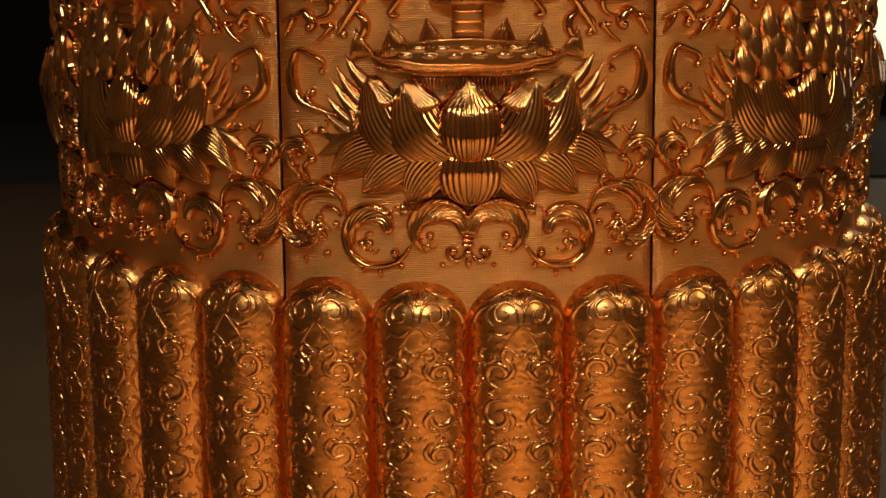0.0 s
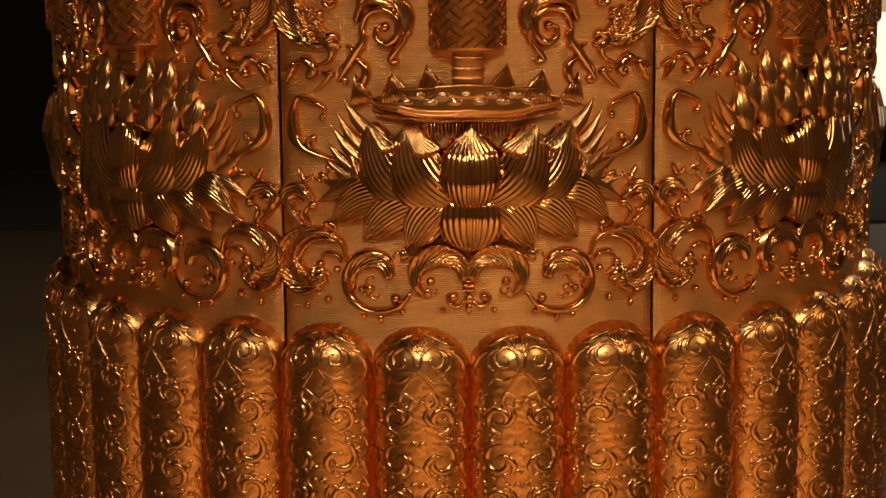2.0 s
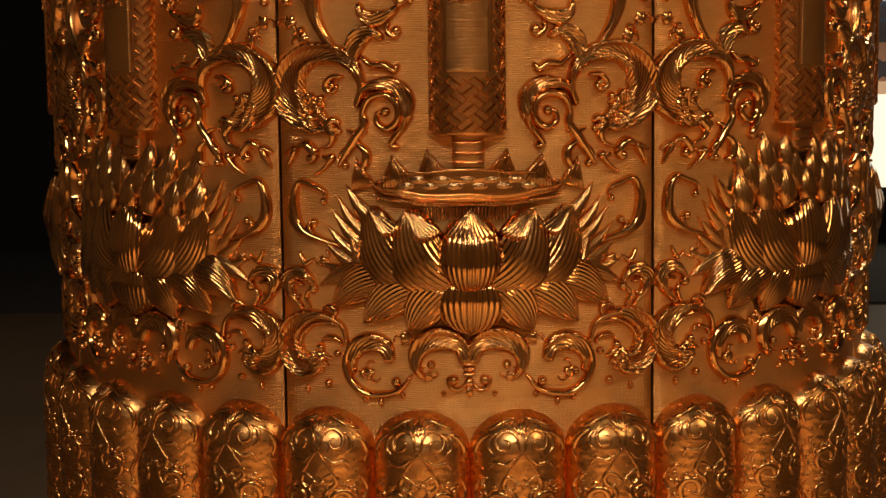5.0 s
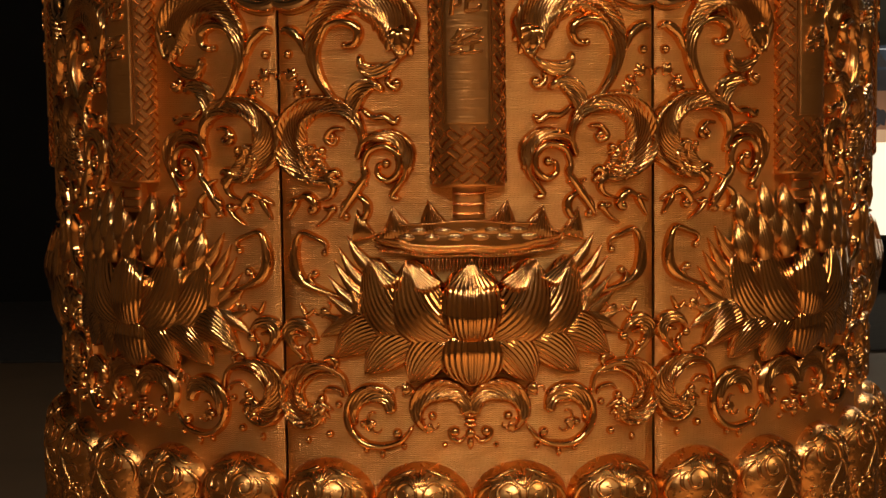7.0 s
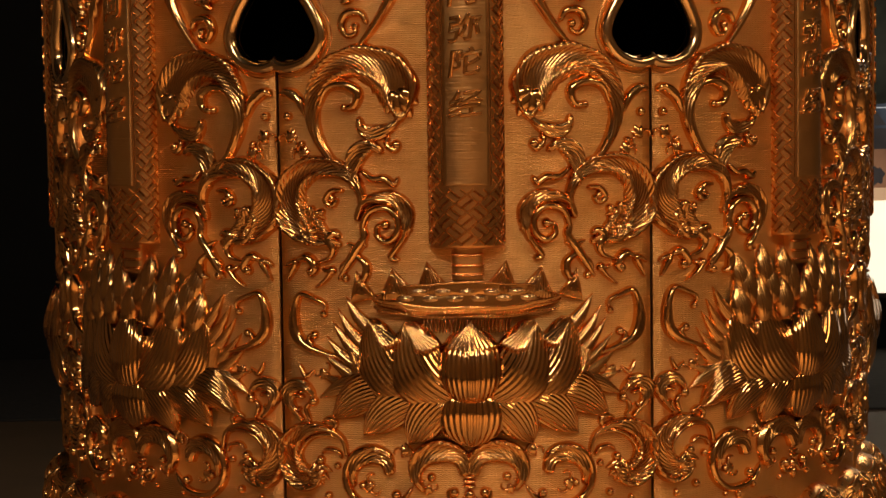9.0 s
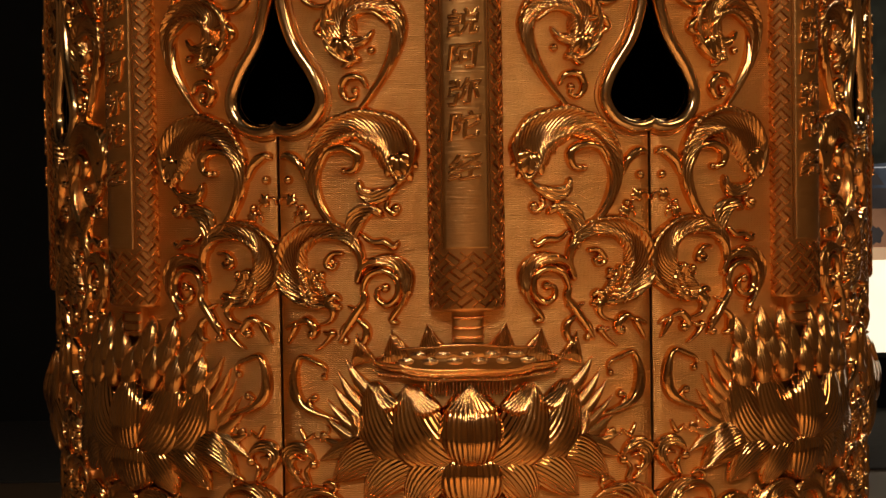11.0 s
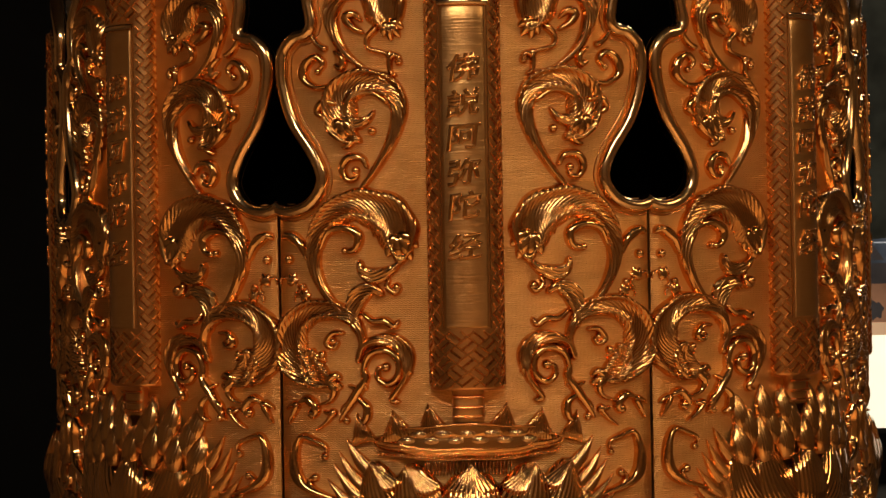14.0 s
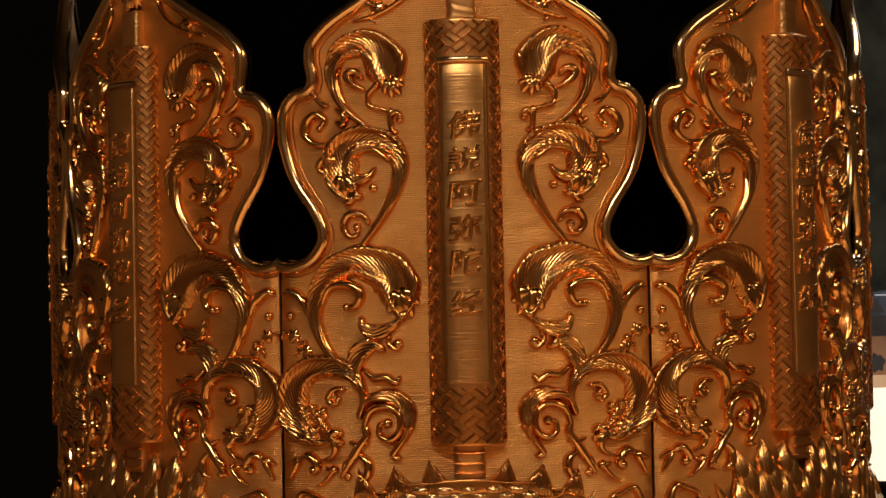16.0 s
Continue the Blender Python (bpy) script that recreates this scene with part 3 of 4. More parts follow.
def plaque():
    def fn(s, t):
        beta = -36 + 72 * t
        e = -0.004 if t in (0, 1) or s in (0, 1) else 0.0016
        f = (0, 0.003, 0.006, 0.010)[round(s * 29)] if s < 0.11 else s
        return on_scroll(beta, P0 + (P1 - P0) * f, e), (beta * 0.0007, P0 + (P1 - P0) * f)

    return slab(fn, 30, 25, G_PLAQUE, "title_plaque")


both("title_plaque", plaque(), "brushed gold title plaque")
for v, sz in ((P1 - 0.004, 0.004),):
    def fn(s, t, v=v, sz=sz):
        a = 2 * math.pi * t
        return on_scroll(-37 + 74 * s, v + sz * math.cos(a), 0.0012 + sz * 0.8 * math.sin(a)), (s, t)
    both("plaque_band", slab(fn, 24, 10, G_RIM, "plaque_band", closed=True), "polished band across the plaque")
for bta in (-38.5, 38.5):
    def fn(s, t, bta=bta):
        a = 2 * math.pi * t
        return on_scroll(bta + 1.2 * math.cos(a), P0 + (P1 - P0) * s, 0.0008 * math.sin(a)), (s, t)
    both("plaque_edge", slab(fn, 20, 8, G_RELIEF, "plaque_edge", closed=True))


def fret():
    """Raised key fret: bars at plus and minus 45 degrees, hooked into one another."""
    b = Build()

    def bar(cx, cy, ang, ln, w):
        ca, sa = math.cos(ang), math.sin(ang)
        base = len(b.v)
        for x, y, h in ((-1, -1, 0), (1, -1, 0), (1, 1, 0), (-1, 1, 0), (-0.94, -0.5, 1), (0.94, -0.5, 1), (0.94, 0.5, 1), (-0.94, 0.5, 1)):
            px = cx + ca * x * ln / 2 - sa * y * w / 2
            py = cy + sa * x * ln / 2 + ca * y * w / 2
            b.v.append(on_scroll(math.degrees(px / SA), py, -0.0005 + h * 0.0022))
            b.uv.append((px, py))
        for f in ((4, 5, 6, 7), (0, 1, 5, 4), (1, 2, 6, 5), (2, 3, 7, 6), (3, 0, 4, 7)):
            b.f.append(tuple(base + k for k in f))

    e = 0.0056
    ca, sa = math.cos(radians(38)), math.sin(radians(38))

    def line(p0, q0, p1, q1):
        x0, y0 = (p0 - q0) * e * ca, (p0 + q0) * e * sa
        x1, y1 = (p1 - q1) * e * ca, (p1 + q1) * e * sa
        cx, cy = (x0 + x1) / 2, S0 + (y0 + y1) / 2
        beta = math.degrees(cx / SA)
        if abs(beta) > 84 or not S0 + 0.005 < cy < S1 - 0.005 or (abs(beta) < 45 and P0 - 0.005 < cy < P1 + 0.005):
            return
        bar(cx, cy, math.atan2(y1 - y0, x1 - x0), math.hypot(x1 - x0, y1 - y0) + 0.0030, 0.0033)

    for i in range(-14, 92):
        for j in range(-14, 92):
            p, q, m = 3 * i, 3 * j, 1 if (i + j) % 2 else -1
            for dx, dy in ((1, 0), (0, 1), (-1, 0), (0, -1)):
                line(p, q, p + 1.5 * dx, q + 1.5 * dy)
                line(p + 1.5 * dx, q + 1.5 * dy, p + 1.5 * (dx - m * dy), q + 1.5 * (dy + m * dx))
    return b.mesh("fret_pattern", G_FRET, smooth=False)


both("fret_pattern", fret(), "raised key fret pattern")
# title, one raised character under another
for k, ch in enumerate("佛説阿弥陀经"):
    cu = bpy.data.curves.new("title_character", "FONT")
    cu.body, cu.size, cu.extrude, cu.align_x, cu.align_y = ch, 0.036, 0.0012, "CENTER", "CENTER"
    cu.resolution_u, cu.offset, cu.bevel_depth, cu.bevel_resolution = 3, 0.0, 0.0010, 1
    tmp = bpy.data.objects.new("tmp", cu)
    scene.collection.objects.link(tmp)
    me = bpy.data.meshes.new_from_object(tmp.evaluated_get(bpy.context.evaluated_depsgraph_get()))
    bpy.data.objects.remove(tmp)
    zc = 1.804 - 0.0418 * k + (0, 0, 0.0022, 0.0028, 0.0052, 0)[k]
    xs = [v.co.x for v in me.vertices] or [0]
    ys = [v.co.y for v in me.vertices] or [0]
    mx, my = (min(xs) + max(xs)) / 2, (min(ys) + max(ys)) / 2
    for v in me.vertices:
        x, y = v.co.x - mx, v.co.y - my
        v.co = on_scroll(math.degrees((x + 0.10 * y) / SA), zc + y * 0.92 + 0.14 * x, 0.0024 + v.co.z)
    me.name = "title_character"
    me.materials.clear()
    me.materials.append(G_RELIEF)
    both("title_character", me, "raised gold character of the title")


# neck posts below and above the scroll
def post(v0, v1, wide):
    def fn(s, t):
        a = math.pi * (t - 0.5)
        k = 1.0
        return bend(wide * k * math.copysign(abs(math.sin(a)) ** 0.5, a) + SC, v0 + (v1 - v0) * s, 0.014 * k * math.cos(a) ** 0.5 - 0.001), (wide * a, v0 + (v1 - v0) * s)

    return slab(fn, 14, 15, G_NECK, "neck_post")


both("neck_post", post(1.392, 1.4285, 0.0185), "engraved neck under the scroll")
for v in (1.398, 1.409, 1.421):
    both("neck_band", sweep([(SC - 0.019, v), (SC, v - 0.001), (SC + 0.019, v)], 0.0024, 0.006, G_RELIEF, "neck_band", n=14, m=7, tip=0.8, lift=0.0115))
both("neck_post", post(1.929, 1.975, 0.0170), "engraved neck above the scroll")
both("finial", petal((0, 1.972), (0, 2.06), 0.022, 0.018, name="finial"))

# ---- lotus: a bowl of cupped petals over a hanging skirt; both kinds of panel have it ----
A = PARTS["a"]
B = PARTS["b"]
LC = 0.003      # the lotus stands a little off the panel's middle line


def fold(apex, left, right, h0, h1, ribs=9):
    """The turned-over tip of a petal: a ribbed fan from its point down to a scalloped lip."""
    b = Build()

    def fn(s, t):
        k = min(1.0, s / 0.85)
        x = 2 * t - 1
        eu = left[0] + (right[0] - left[0]) * t
        ev = left[1] + (right[1] - left[1]) * t - 0.006 * (1 - x * x)
        wave = math.cos(2 * math.pi * ribs * t)
        u, v = apex[0] + (eu - apex[0]) * k, apex[1] + (ev - apex[1]) * k - 0.0016 * wave * k * k
        h = 0.78 * (h0 + (h1 - h0) * k ** 0.8) - 0.006 * x * x * k + 0.0011 * wave * k - 0.0012 * (1 - k)
        if s > 0.86:
            h -= 0.010 * (s - 0.85) / 0.15
        return bend(u + LC, v, h), (t, s)

    return b.grid(13, 55, fn).mesh("petal_tip", G_RELIEF)


def lotus(name, base, tip, wide, high, lift, sgn, sag=0.0, **kw):
    """One petal in both kinds of lotus."""
    me = petal((sgn * base[0] + LC, base[1]), (sgn * tip[0] + LC, tip[1]), wide, 0.78 * high, 0.78 * lift, sag=sgn * sag, name=name, **kw)
    A.append((name, me, ""))
    B.append((name, me, ""))


for sgn in (1, -1):
    # feathery tips far back
    for tip, base, w, sg in (((0.146, 1.371), (0.085, 1.318), 0.010, -0.010), ((0.156, 1.357), (0.085, 1.300), 0.009, -0.014), ((0.163, 1.342), (0.085, 1.290), 0.009, -0.014),
                             ((0.171, 1.324), (0.085, 1.280), 0.009, -0.014), ((0.176, 1.306), (0.085, 1.270), 0.010, -0.012), ((0.180, 1.279), (0.080, 1.262), 0.012, -0.008)):
        lotus("feather_petal", base, tip, w, 0.009, 0.003, sgn, sg, sharp=1.5)
    # hanging skirt, outermost first
    for tip, base, w, hi, lf, sg in (((0.182, 1.250), (0.075, 1.266), 0.016, 0.012, 0.003, 0.014), ((0.166, 1.226), (0.070, 1.264), 0.029, 0.020, 0.004, 0.016),
                                     ((0.126, 1.208), (0.045, 1.262), 0.031, 0.022, 0.007, 0.012), ((0.072, 1.199), (0.022, 1.262), 0.032, 0.024, 0.010, 0.008)):
        lotus("skirt_petal", base, tip, w, hi, lf, sgn, sg, root=0.6, sharp=1.35)
    # cupped petals of the bowl, outermost first
    for tip, base, w, hi, lf, sg in (((0.142, 1.320), (0.060, 1.248), 0.019, 0.016, 0.004, -0.020), ((0.117, 1.346), (0.036, 1.247), 0.038, 0.022, 0.008, -0.024),
                                     ((0.074, 1.343), (0.012, 1.246), 0.043, 0.027, 0.012, -0.020)):
        lotus("bowl_petal", base, tip, w, hi, lf, sgn, sg, root=0.45, sharp=0.95)
    A.append(("petal_tip", fold((sgn * 0.074, 1.3435), (sgn * 0.066, 1.312), (sgn * 0.030, 1.319), 0.022, 0.037), "turned-over pale petal tip"))
    A.append(("petal_tip", fold((sgn * 0.118, 1.3465), (sgn * 0.103, 1.316), (sgn * 0.078, 1.324), 0.016, 0.028, 7), "turned-over pale petal tip"))
lotus("skirt_petal", (0, 1.266), (0, 1.196), 0.046, 0.026, 0.014, 1, root=0.5, sharp=0.95)
A.append(("bowl_petal", petal((LC, 1.246), (LC, 1.336), 0.039, 0.027, 0.016, root=0.28, sharp=0.6, name="bowl_petal"), ""))
B.append(("bowl_petal", petal((LC, 1.244), (LC, 1.344), 0.037, 0.022, 0.016, root=0.35, sharp=1.0, name="bowl_petal"), ""))
A.append(("petal_tip", fold((0, 1.3435), (-0.030, 1.3145), (0.030, 1.3145), 0.030, 0.046, 11), "turned-over pale middle petal tip"))


# seed head: scalloped dish with a double rim, seeds lying in it
def lobe(a):
    return 1 + 0.13 * (abs(math.cos(3.5 * a + math.pi / 4)) - 0.6)


def on_dish(a, r, dv=0.0, h=0.0):
    k = lobe(a)
    u = 0.106 * r * k * math.cos(a)
    return bend(u, 1.3735 + 0.0150 * r * k * math.sin(a) + dv, 0.013 - 0.55 * u * u + h)


def dish(s, t):
    a = 2 * math.pi * t
    r, dv, h = [(0.0, 0, 0), (0.5, 0, 0), (0.9, 0, 0), (1.0, 0, 0), (1.0, -0.006, -0.001), (0.985, -0.012, -0.003), (0.97, -0.013, -0.012)][round(s * 6)]
    return on_dish(a, r, dv * (0.15 + 0.85 * max(0.0, -math.sin(a)) ** 0.4 if s > 0.55 else 0), h), (a * 0.1, r * 0.1)


A.append(("seed_head", slab(dish, 7, 120, G_FRET, "seed_head", closed=True), "scalloped seed head of the lotus"))


def ring(r, dv, w, h, front):
    b = Build()

    def fn(s, t):
        a = (math.pi * (1.02 + 0.96 * s)) if front else 2 * math.pi * s
        e = 2 * math.pi * t
        x = on_dish(a, r + w * 9 * math.cos(e) * 0.12, dv + w * 0.8 * math.cos(e) * (-1 if math.sin(a) < 0 else 1), h + w * math.sin(e))
        return x, (s, t)

    return b.grid(120, 8, fn, closed=True).mesh("rim_ring", G_RELIEF)


A.append(("rim_ring", ring(0.98, 0.0, 0.0017, 0.0010, False), ""))
A.append(("rim_ring", ring(1.0, -0.0042, 0.0011, 0.0, True), ""))
A.append(("rim_ring", ring(0.99, -0.0115, 0.0015, -0.002, True), ""))
for k in range(13):
    row = k % 2
    u = (k - 6) * 0.0140

    def fn(s, t, u=u, row=row):
        a, e = 2 * math.pi * t, s * math.pi / 2
        k2 = math.cos(e) if s > 0.2 else 1.0 + 0.12 * (0.2 - s)
        h = (0.0010 if s < 0.35 else -0.0006) + 0.0040 * math.sin(e) ** 2
        return bend(u + 0.0092 * math.cos(a) * k2, 1.3775 - 0.0075 * row + 0.0040 * math.sin(a) * k2, 0.0130 - 0.55 * u * u + h), (t, s)
    A.append(("seed", Build().grid(7, 18, fn, closed=True).mesh("seed", G_RIM), ""))
for k in range(49):
    x = (k - 24) / 24
    A.append(("bead", bud(0.103 * x, 1.3545 - 0.0055 * (1 - x * x), 0.0021, 0.0035, "bead", lift=0.015 - 0.010 * x * x), ""))
for k in range(25):
    x = (k - 12) / 12
    A.append(("fringe_bar", sweep([(0.050 * x, 1.347), (0.049 * x, 1.338), (0.048 * x, 1.328)], 0.0014, 0.003, G_RELIEF, "fringe_bar", n=6, m=5, tip=0.8, lift=0.010 - 0.004 * x * x), ""))
for sgn in (1, -1):
    for (u, v), w in (((0.129, 1.398), 0.016), ((0.087, 1.402), 0.018), ((0.046, 1.409), 0.019)):
        A.append(("lotus_petal", petal((sgn * (u - 0.008), 1.366), (sgn * u, v + 0.004), w * (1.5 if u < 0.12 else 1.1), 0.0075, 0.005, tri=True), ""))

# ---- crown of small upright petals over the lotus of the second kind ----
rng = random.Random(4)
for v0, v1, places, lf, w in ((1.362, 1.421, (0.030, 0.067, 0.104), 0.004, 0.0125), (1.346, 1.402, (0.021, 0.060, 0.096), 0.008, 0.0130), (1.326, 1.383, (0.0, 0.040, 0.078, 0.110), 0.012, 0.0135)):
    for place in places:
        for sgn in ((1, -1) if place else (1,)):
            u = sgn * place + LC
            q = u / 0.1
            B.append(("crown_petal", petal((u * 0.93, v0 - 0.004 * q * q), (u * 1.05 + rng.uniform(-0.003, 0.003), v1 - 0.008 * q * q + rng.uniform(-0.004, 0.004)), w * 1.12, 0.009, lf + 0.006 - 0.006 * q * q, cup=-0.007, root=0.5, sharp=1.15, name="crown_petal"), ""))

# ---- put the casket together ----
casket = tagged(new("casket"), "large gilded round casket with lotus reliefs on dark floor", "casket")
PANEL = panel_mesh()
for k in range(8):
    kind = "a" if k % 2 == 0 else "b"
    p = hang("panel", PANEL, casket, "gilded wall panel with punched ground" if kind == "a" else "gilded wall panel with crowned lotus")
    p.matrix_basis = pose(0, 0, 0, 0, 0, 45 * k)
    for name, me, label in PARTS[kind]:
        hang(name, me, p, label)

# ---- ring of upright pods ----
RP, PZ, PD, PR = 0.052, 1.060, 0.050, 0.5700


def on_pod(a, s, h=0.0):
    """a: radians round the pod from its front, s: metres above its shoulder along the skin."""
    if s <= 0:
        r, z = RP + h, PZ + s
    else:
        e = min(math.pi / 2, s / PD)
        r, z = RP * math.cos(e) + h * math.cos(e), PZ + (PD + h) * math.sin(e)
    x = math.sin(a) * r * 1.13
    return (x, -PR - math.cos(a) * r * 0.95, z)


def pod_mesh():
    S = list(np.linspace(-0.74, 0, 12)) + list(np.linspace(0.004, PD * math.pi / 2, 14))

    def fn(i, t):
        s = S[round(i * 25)]
        a = 2 * math.pi * t - math.pi
        return on_pod(a, s), (a * RP, s)

    return slab(fn, 26, 40, G_POD, "pod", closed=True)


def pod_sweep(pts, w, h, name, n=18, m=7, tip=0.3):
    c, ln = spline(pts, n)
    d = np.gradient(c, axis=0)
    d /= np.linalg.norm(d, axis=1)[:, None]
    nrm = np.stack([-d[:, 1], d[:, 0]], 1)

    def fn(s, t):
        i = round(s * (n - 1))
        x = 2 * t - 1
        k = tip + (1 - tip) * math.sin(math.pi * s) ** 0.7
        u, v = c[i] + nrm[i] * x * w * k
        return on_pod(u / RP, v, 0.74 * h * k * (1 - x * x) ** 0.6 - (0.001 if abs(x) == 1 else 0)), (u, v)

    return slab(fn, n, m, G_CHASE, name)


POD_PARTS = []
for sgn in (1, -1):
    # palmette on the shoulder
    POD_PARTS.append(("palmette_volute", pod_sweep([(sgn * 0.003, 0.006), (sgn * 0.006, 0.024), (sgn * 0.018, 0.031), (sgn * 0.029, 0.022), (sgn * 0.026, 0.009), (sgn * 0.016, 0.008), (sgn * 0.014, 0.017), (sgn * 0.020, 0.020)], 0.0030, 0.0035, "palmette_volute", n=34)))
    POD_PARTS.append(("palmette_volute", pod_sweep([(sgn * 0.030, 0.028), (sgn * 0.038, 0.020), (sgn * 0.037, 0.008), (sgn * 0.030, 0.002)], 0.0032, 0.0030, "palmette_volute")))
    for k, ang in enumerate((20, 48)):
        a = radians(ang)
        POD_PARTS.append(("palmette_leaf", pod_sweep([(sgn * 0.002, 0.026), (sgn * 0.014 * math.sin(a), 0.030 + 0.010 * math.cos(a)), (sgn * 0.024 * math.sin(a), 0.030 + 0.018 * math.cos(a))], 0.0026, 0.003, "palmette_leaf")))
    POD_PARTS.append(("pod_stem", pod_sweep([(sgn * 0.001, 0.004), (sgn * 0.012, -0.014), (sgn * 0.024, -0.034), (sgn * 0.030, -0.040)], 0.0017, 0.0026, "pod_stem")))
POD_PARTS.append(("palmette_leaf", pod_sweep([(0, 0.024), (0, 0.036), (0, 0.052)], 0.0034, 0.003, "palmette_leaf")))
for sgn in (1, -1):
    POD_PARTS.append(("palmette_leaf", pod_sweep([(sgn * 0.040, 0.026), (sgn * 0.052, 0.018), (sgn * 0.058, 0.004), (sgn * 0.054, -0.010)], 0.0044, 0.0030, "palmette_leaf")))
    POD_PARTS.append(("palmette_leaf", pod_sweep([(sgn * 0.010, 0.050), (sgn * 0.026, 0.044), (sgn * 0.042, 0.034), (sgn * 0.056, 0.030)], 0.0046, 0.0030, "palmette_leaf")))
    POD_PARTS.append(("palmette_leaf", pod_sweep([(sgn * 0.008, -0.002), (sgn * 0.018, -0.010), (sgn * 0.030, -0.008), (sgn * 0.036, -0.016)], 0.0034, 0.0026, "palmette_leaf")))
    POD_PARTS.append(("pod_volute", pod_sweep([(sgn * 0.004, -0.030), (sgn * 0.016, -0.024), (sgn * 0.020, -0.034), (sgn * 0.012, -0.042), (sgn * 0.007, -0.036)], 0.0038, 0.0028, "pod_volute")))
FILL = []      # small chased leaves between the rolls
rng = random.Random(9)
for tier in range(11):
    z = -0.056 - 0.050 * tier
    flip = 1 if tier % 2 else -1
    for sgn in (1, -1):
        cu, cz = sgn * 0.0245, z
        rad = 0.0205 if tier % 2 else 0.0175

        def at(k, r):
            a = radians(100 * flip) - flip * k * radians(50)
            return (cu + sgn * r * math.cos(a) * 0.95, cz + r * math.sin(a))

        POD_PARTS.append(("pod_volute", pod_sweep([at(k, rad * (1 - 0.09 * k)) for k in range(9)], 0.0052, 0.0034, "pod_volute", n=28, tip=0.12)))
        for k in (0.5, 1.4, 2.3, 3.2, 4.1):
            FILL.append(pod_sweep([at(k, rad * (1 - 0.09 * k)), at(k + 0.10, rad * (1 - 0.09 * k) + 0.005), at(k + 0.42, rad * (1 - 0.09 * k) + 0.009)], 0.0038, 0.0026, "f", n=9, m=7, tip=0.1))
        # a leaf that leans out of each roll, and a small bract on the middle line
        FILL.append(pod_sweep([(sgn * 0.014, z - 0.020 * flip), (sgn * 0.008, z - 0.006 * flip), (sgn * 0.017, z + 0.006 * flip), (sgn * 0.030, z + 0.002 * flip)], 0.0044, 0.0030, "f", n=14, m=7, tip=0.1))
        FILL.append(pod_sweep([(0, z + 0.018), (sgn * 0.005, z + 0.024), (sgn * 0.009, z + 0.020)], 0.0030, 0.0026, "f", n=9, m=5, tip=0.2))
        FILL.append(pod_sweep([(sgn * 0.050, z + 0.026), (sgn * 0.058, z + 0.012), (sgn * 0.051, z - 0.006), (sgn * 0.058, z - 0.024)], 0.0030, 0.0024, "f", n=14, m=5, tip=0.3))
        for q in range(7):
            x, y = rng.choice((rng.uniform(0.042, 0.068), rng.uniform(0.006, 0.05))), z + rng.uniform(-0.025, 0.025)
            an, ln = rng.uniform(0, 6.28), rng.uniform(0.006, 0.011)
            FILL.append(pod_sweep([(sgn * x, y), (sgn * (x + ln * 0.6 * math.cos(an)), y + ln * 0.6 * math.sin(an)), (sgn * (x + ln * math.cos(an + 0.8)), y + ln * math.sin(an + 0.8))], 0.0029, 0.0019, "f", n=8, m=5, tip=0.15))


def joined(name, items, mat):
    v, f, off = [], [], 0
    for me in items:
        co = np.zeros(len(me.vertices) * 3, dtype=np.float32)
        me.vertices.foreach_get("co", co)
        v.append(co.reshape(-1, 3))
        f += [tuple(i + off for i in p.vertices) for p in me.polygons]
        off += len(me.vertices)
    out = bpy.data.meshes.new(name)
    out.from_pydata(np.vstack(v).tolist(), [], f)
    out.materials.append(mat)
    out.shade_smooth()
    return out


POD = pod_mesh()
LEAFLETS = joined("pod_leaflet", FILL, G_CHASE)
for k in range(32):
    p = hang("pod", POD, casket, "upright rounded gold pod covered in chased foliage")
    p.matrix_basis = pose(0, 0, 0, 0, 0, 11.25 * (k + 0.5))
    for name, me in POD_PARTS:
        hang(name, me, p)
    tagged(hang("pod_leaflet", LEAFLETS, p), kind="stuff")


def drum(name, prof, mat, label):
    def fn(s, t):
        r, z = prof[round(s * (len(prof) - 1))]
        a = 2 * math.pi * t
        return (r * math.cos(a), r * math.sin(a), z), (a * r, z)

    hang(name, slab(fn, len(prof), 96, mat, name, closed=True), casket, label)


drum("core", [(0.566, 0.30), (0.566, 0.99), (0.570, 1.0)], G_SCROLL, "plain gold wall behind the pods")
# added black drum, so that the openings show deep shade
drum("shade_drum", [(0.49, 0.9), (0.49, 2.12), (0.0, 2.13)], BLACK, "added matt black drum for the shade inside the openings")
drum("foot", [(0.0, 0.004), (0.70, 0.004), (0.70, 0.10), (0.66, 0.20), (0.63, 0.24), (0.63, 0.318), (0.0, 0.32)], G_SCROLL, "plain gold foot of the casket")

# ---- lit picture of a temple below a wooded hill, on the far wall ----
pic = tagged(new("picture_display"), "lit wall picture of a temple under a wooded hill", "display")
YW = Y1 - 0.02


def shape(name, outline, depth, mat, label=""):
    b = Build()
    n = len(outline)
    for y in (YW - depth, YW - depth + 0.003):
        for x, z in outline:
            b.v.append((x, y, z))
            b.uv.append((x, z))
    b.f.append(tuple(range(n)))
    b.f.append(tuple(range(2 * n - 1, n - 1, -1)))
    for i in range(n):
        j = (i + 1) % n
        b.f.append((i, j, j + n, i + n))
    return hang(name, b.mesh(name, mat, smooth=False), pic, label)


def lit(name, colour, emit, vary=0.15, scale=3.0):
    return plain(name, colour, 0.7, scale, vary, 0.0, emit)


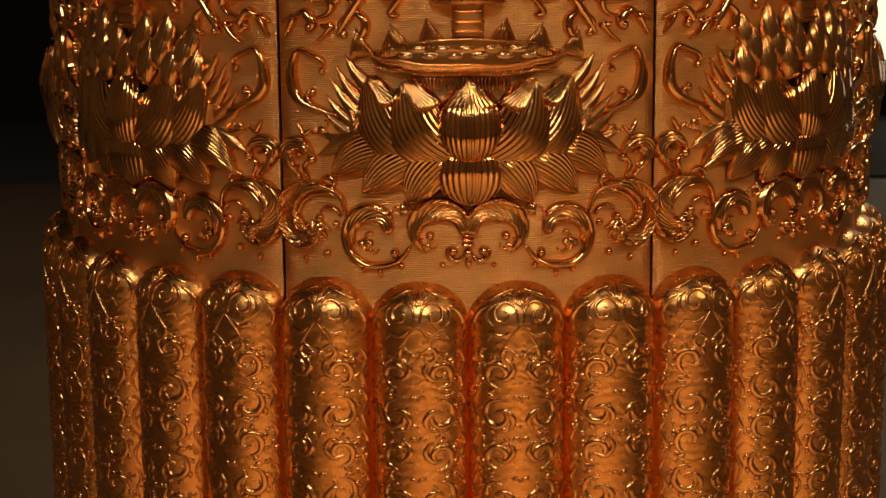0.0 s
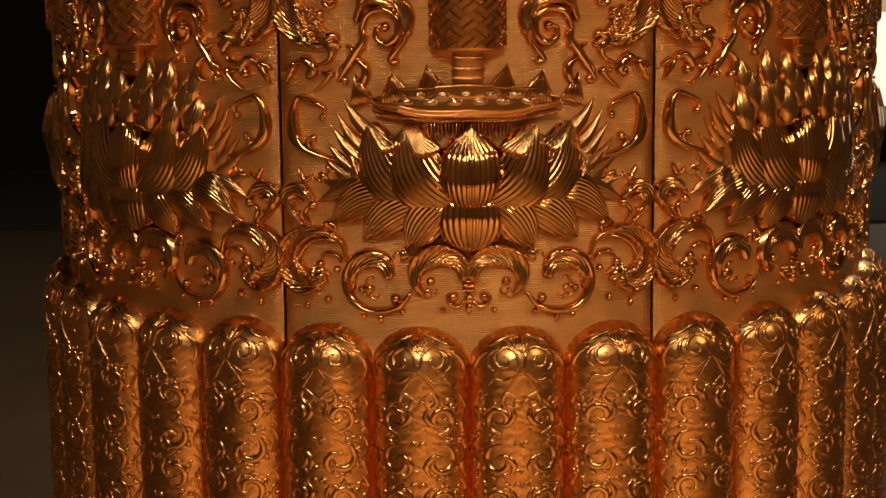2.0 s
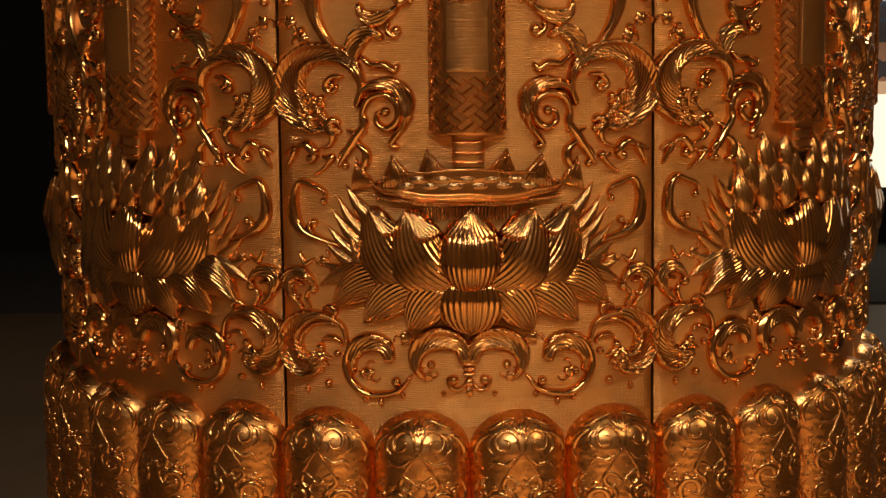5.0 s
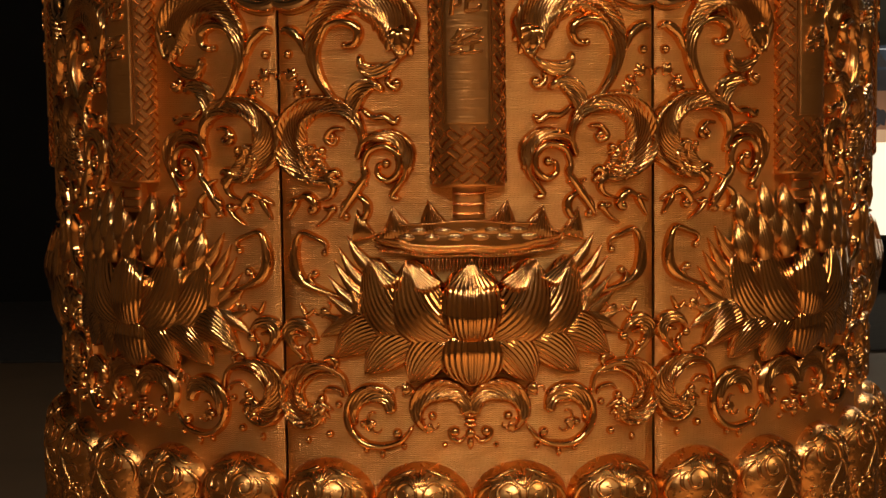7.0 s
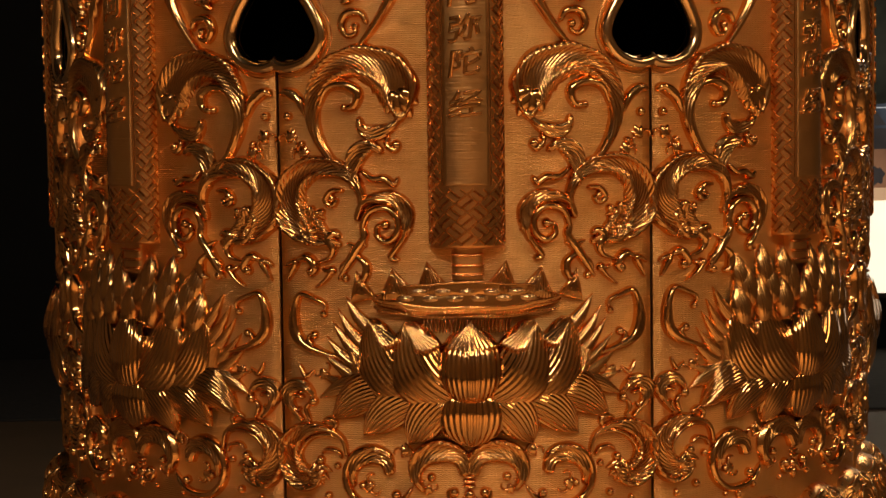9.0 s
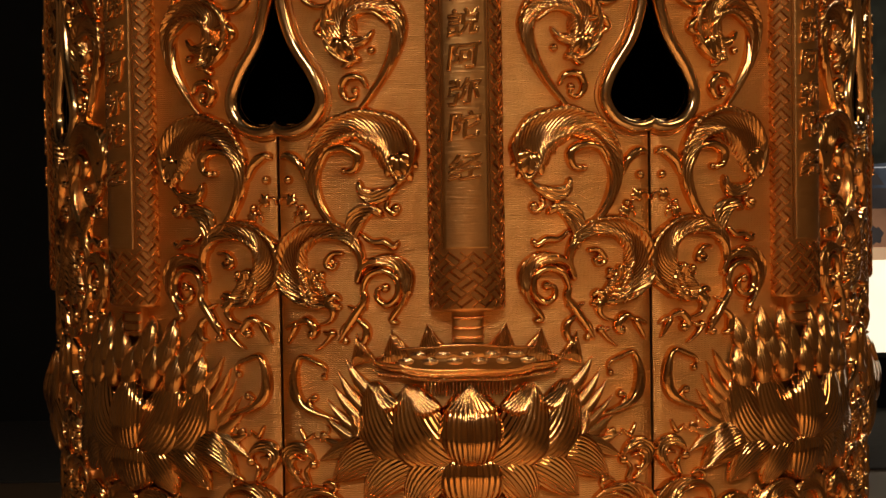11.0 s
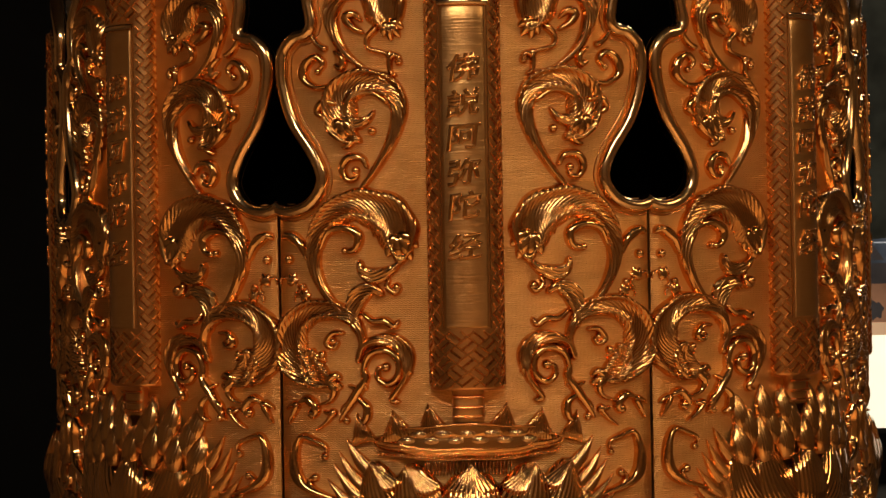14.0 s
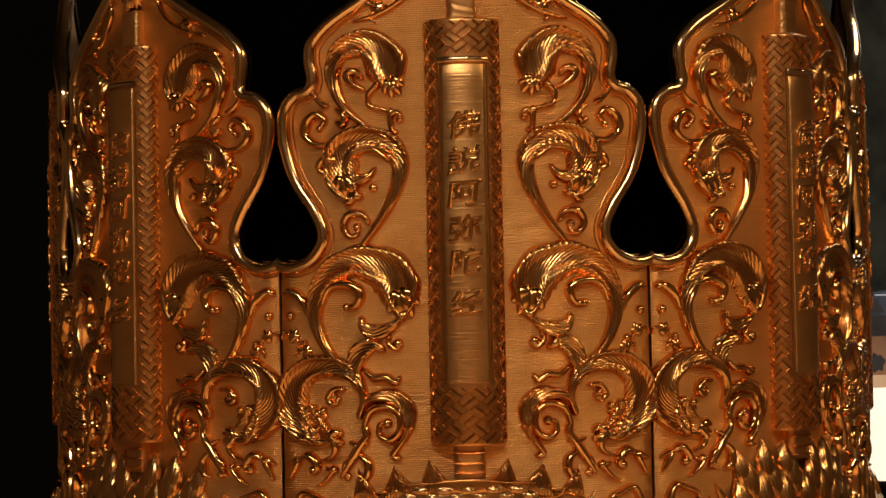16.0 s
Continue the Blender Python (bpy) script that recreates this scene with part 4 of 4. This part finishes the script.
box("frame", (2.3, YW - 0.05, 0.36), (6.4, YW - 0.022, 4.7), plain("display_black", (0.01, 0.01, 0.01), 0.5), 0.004, pic)
shape("sky_area", [(2.36, 3.2), (6.34, 3.2), (6.34, 4.64), (2.36, 4.64)], 0.060, lit("picture_sky", (0.85, 0.85, 0.80), 1.6))
hill = [(2.36, 1.4), (6.34, 1.4)] + [(6.34 - 3.98 * k / 40, 3.72 + 0.25 * math.sin(k * 0.33 + 2.2) + 0.02 * math.sin(k * 2.7)) for k in range(41)]
shape("hill", hill, 0.066, lit("picture_hill", (0.016, 0.015, 0.010), 1.0, 0.5, 5.0), "dark wooded hill of the picture")
shape("court", [(2.36, 0.40), (6.34, 0.40), (6.34, 1.03), (2.36, 1.03)], 0.060, lit("picture_court", (0.95, 0.82, 0.60), 1.5, 0.06), "white lit court of the picture")
shape("bank", [(2.36, 1.03), (6.34, 1.03), (6.34, 1.42), (2.36, 1.42)], 0.063, lit("picture_bank", (0.22, 0.10, 0.05), 1.0, 0.6, 2.0), "reddish brown bank of the picture")
shape("path_strip", [(2.36, 1.03), (6.34, 1.03), (6.34, 1.10), (2.36, 1.12)], 0.066, lit("picture_path", (0.55, 0.33, 0.18), 1.0, 0.2))
WOOD = lit("picture_wood", (0.035, 0.028, 0.025), 1.0, 0.4, 4.0)
ROOF = lit("picture_roof", (0.05, 0.055, 0.065), 1.0, 0.4, 8.0)
shape("temple_wall", [(2.78, 1.38), (4.2, 1.38), (4.2, 1.56), (2.78, 1.56)], 0.069, WOOD)
shape("temple_roof", [(2.74, 1.52), (4.3, 1.52), (4.0, 1.66), (3.1, 1.70), (2.88, 1.68)], 0.073, ROOF)
shape("temple_gable", [(2.82, 1.54), (2.97, 1.54), (2.90, 1.64)], 0.077, WOOD)
shape("ridge_line", [(2.90, 1.655), (3.2, 1.655), (3.2, 1.664), (2.90, 1.664)], 0.080, lit("picture_ridge", (0.5, 0.5, 0.5), 0.8))
for cx in (2.90, 3.3, 3.7, 4.2):
    shape("shrub", [(cx + 0.06 * math.cos(a) * (1 + 0.15 * math.sin(5 * a)), 1.20 + 0.06 * math.sin(a) * (1 + 0.2 * math.cos(7 * a))) for a in np.linspace(0, 2 * math.pi, 24, endpoint=False)], 0.069, WOOD)
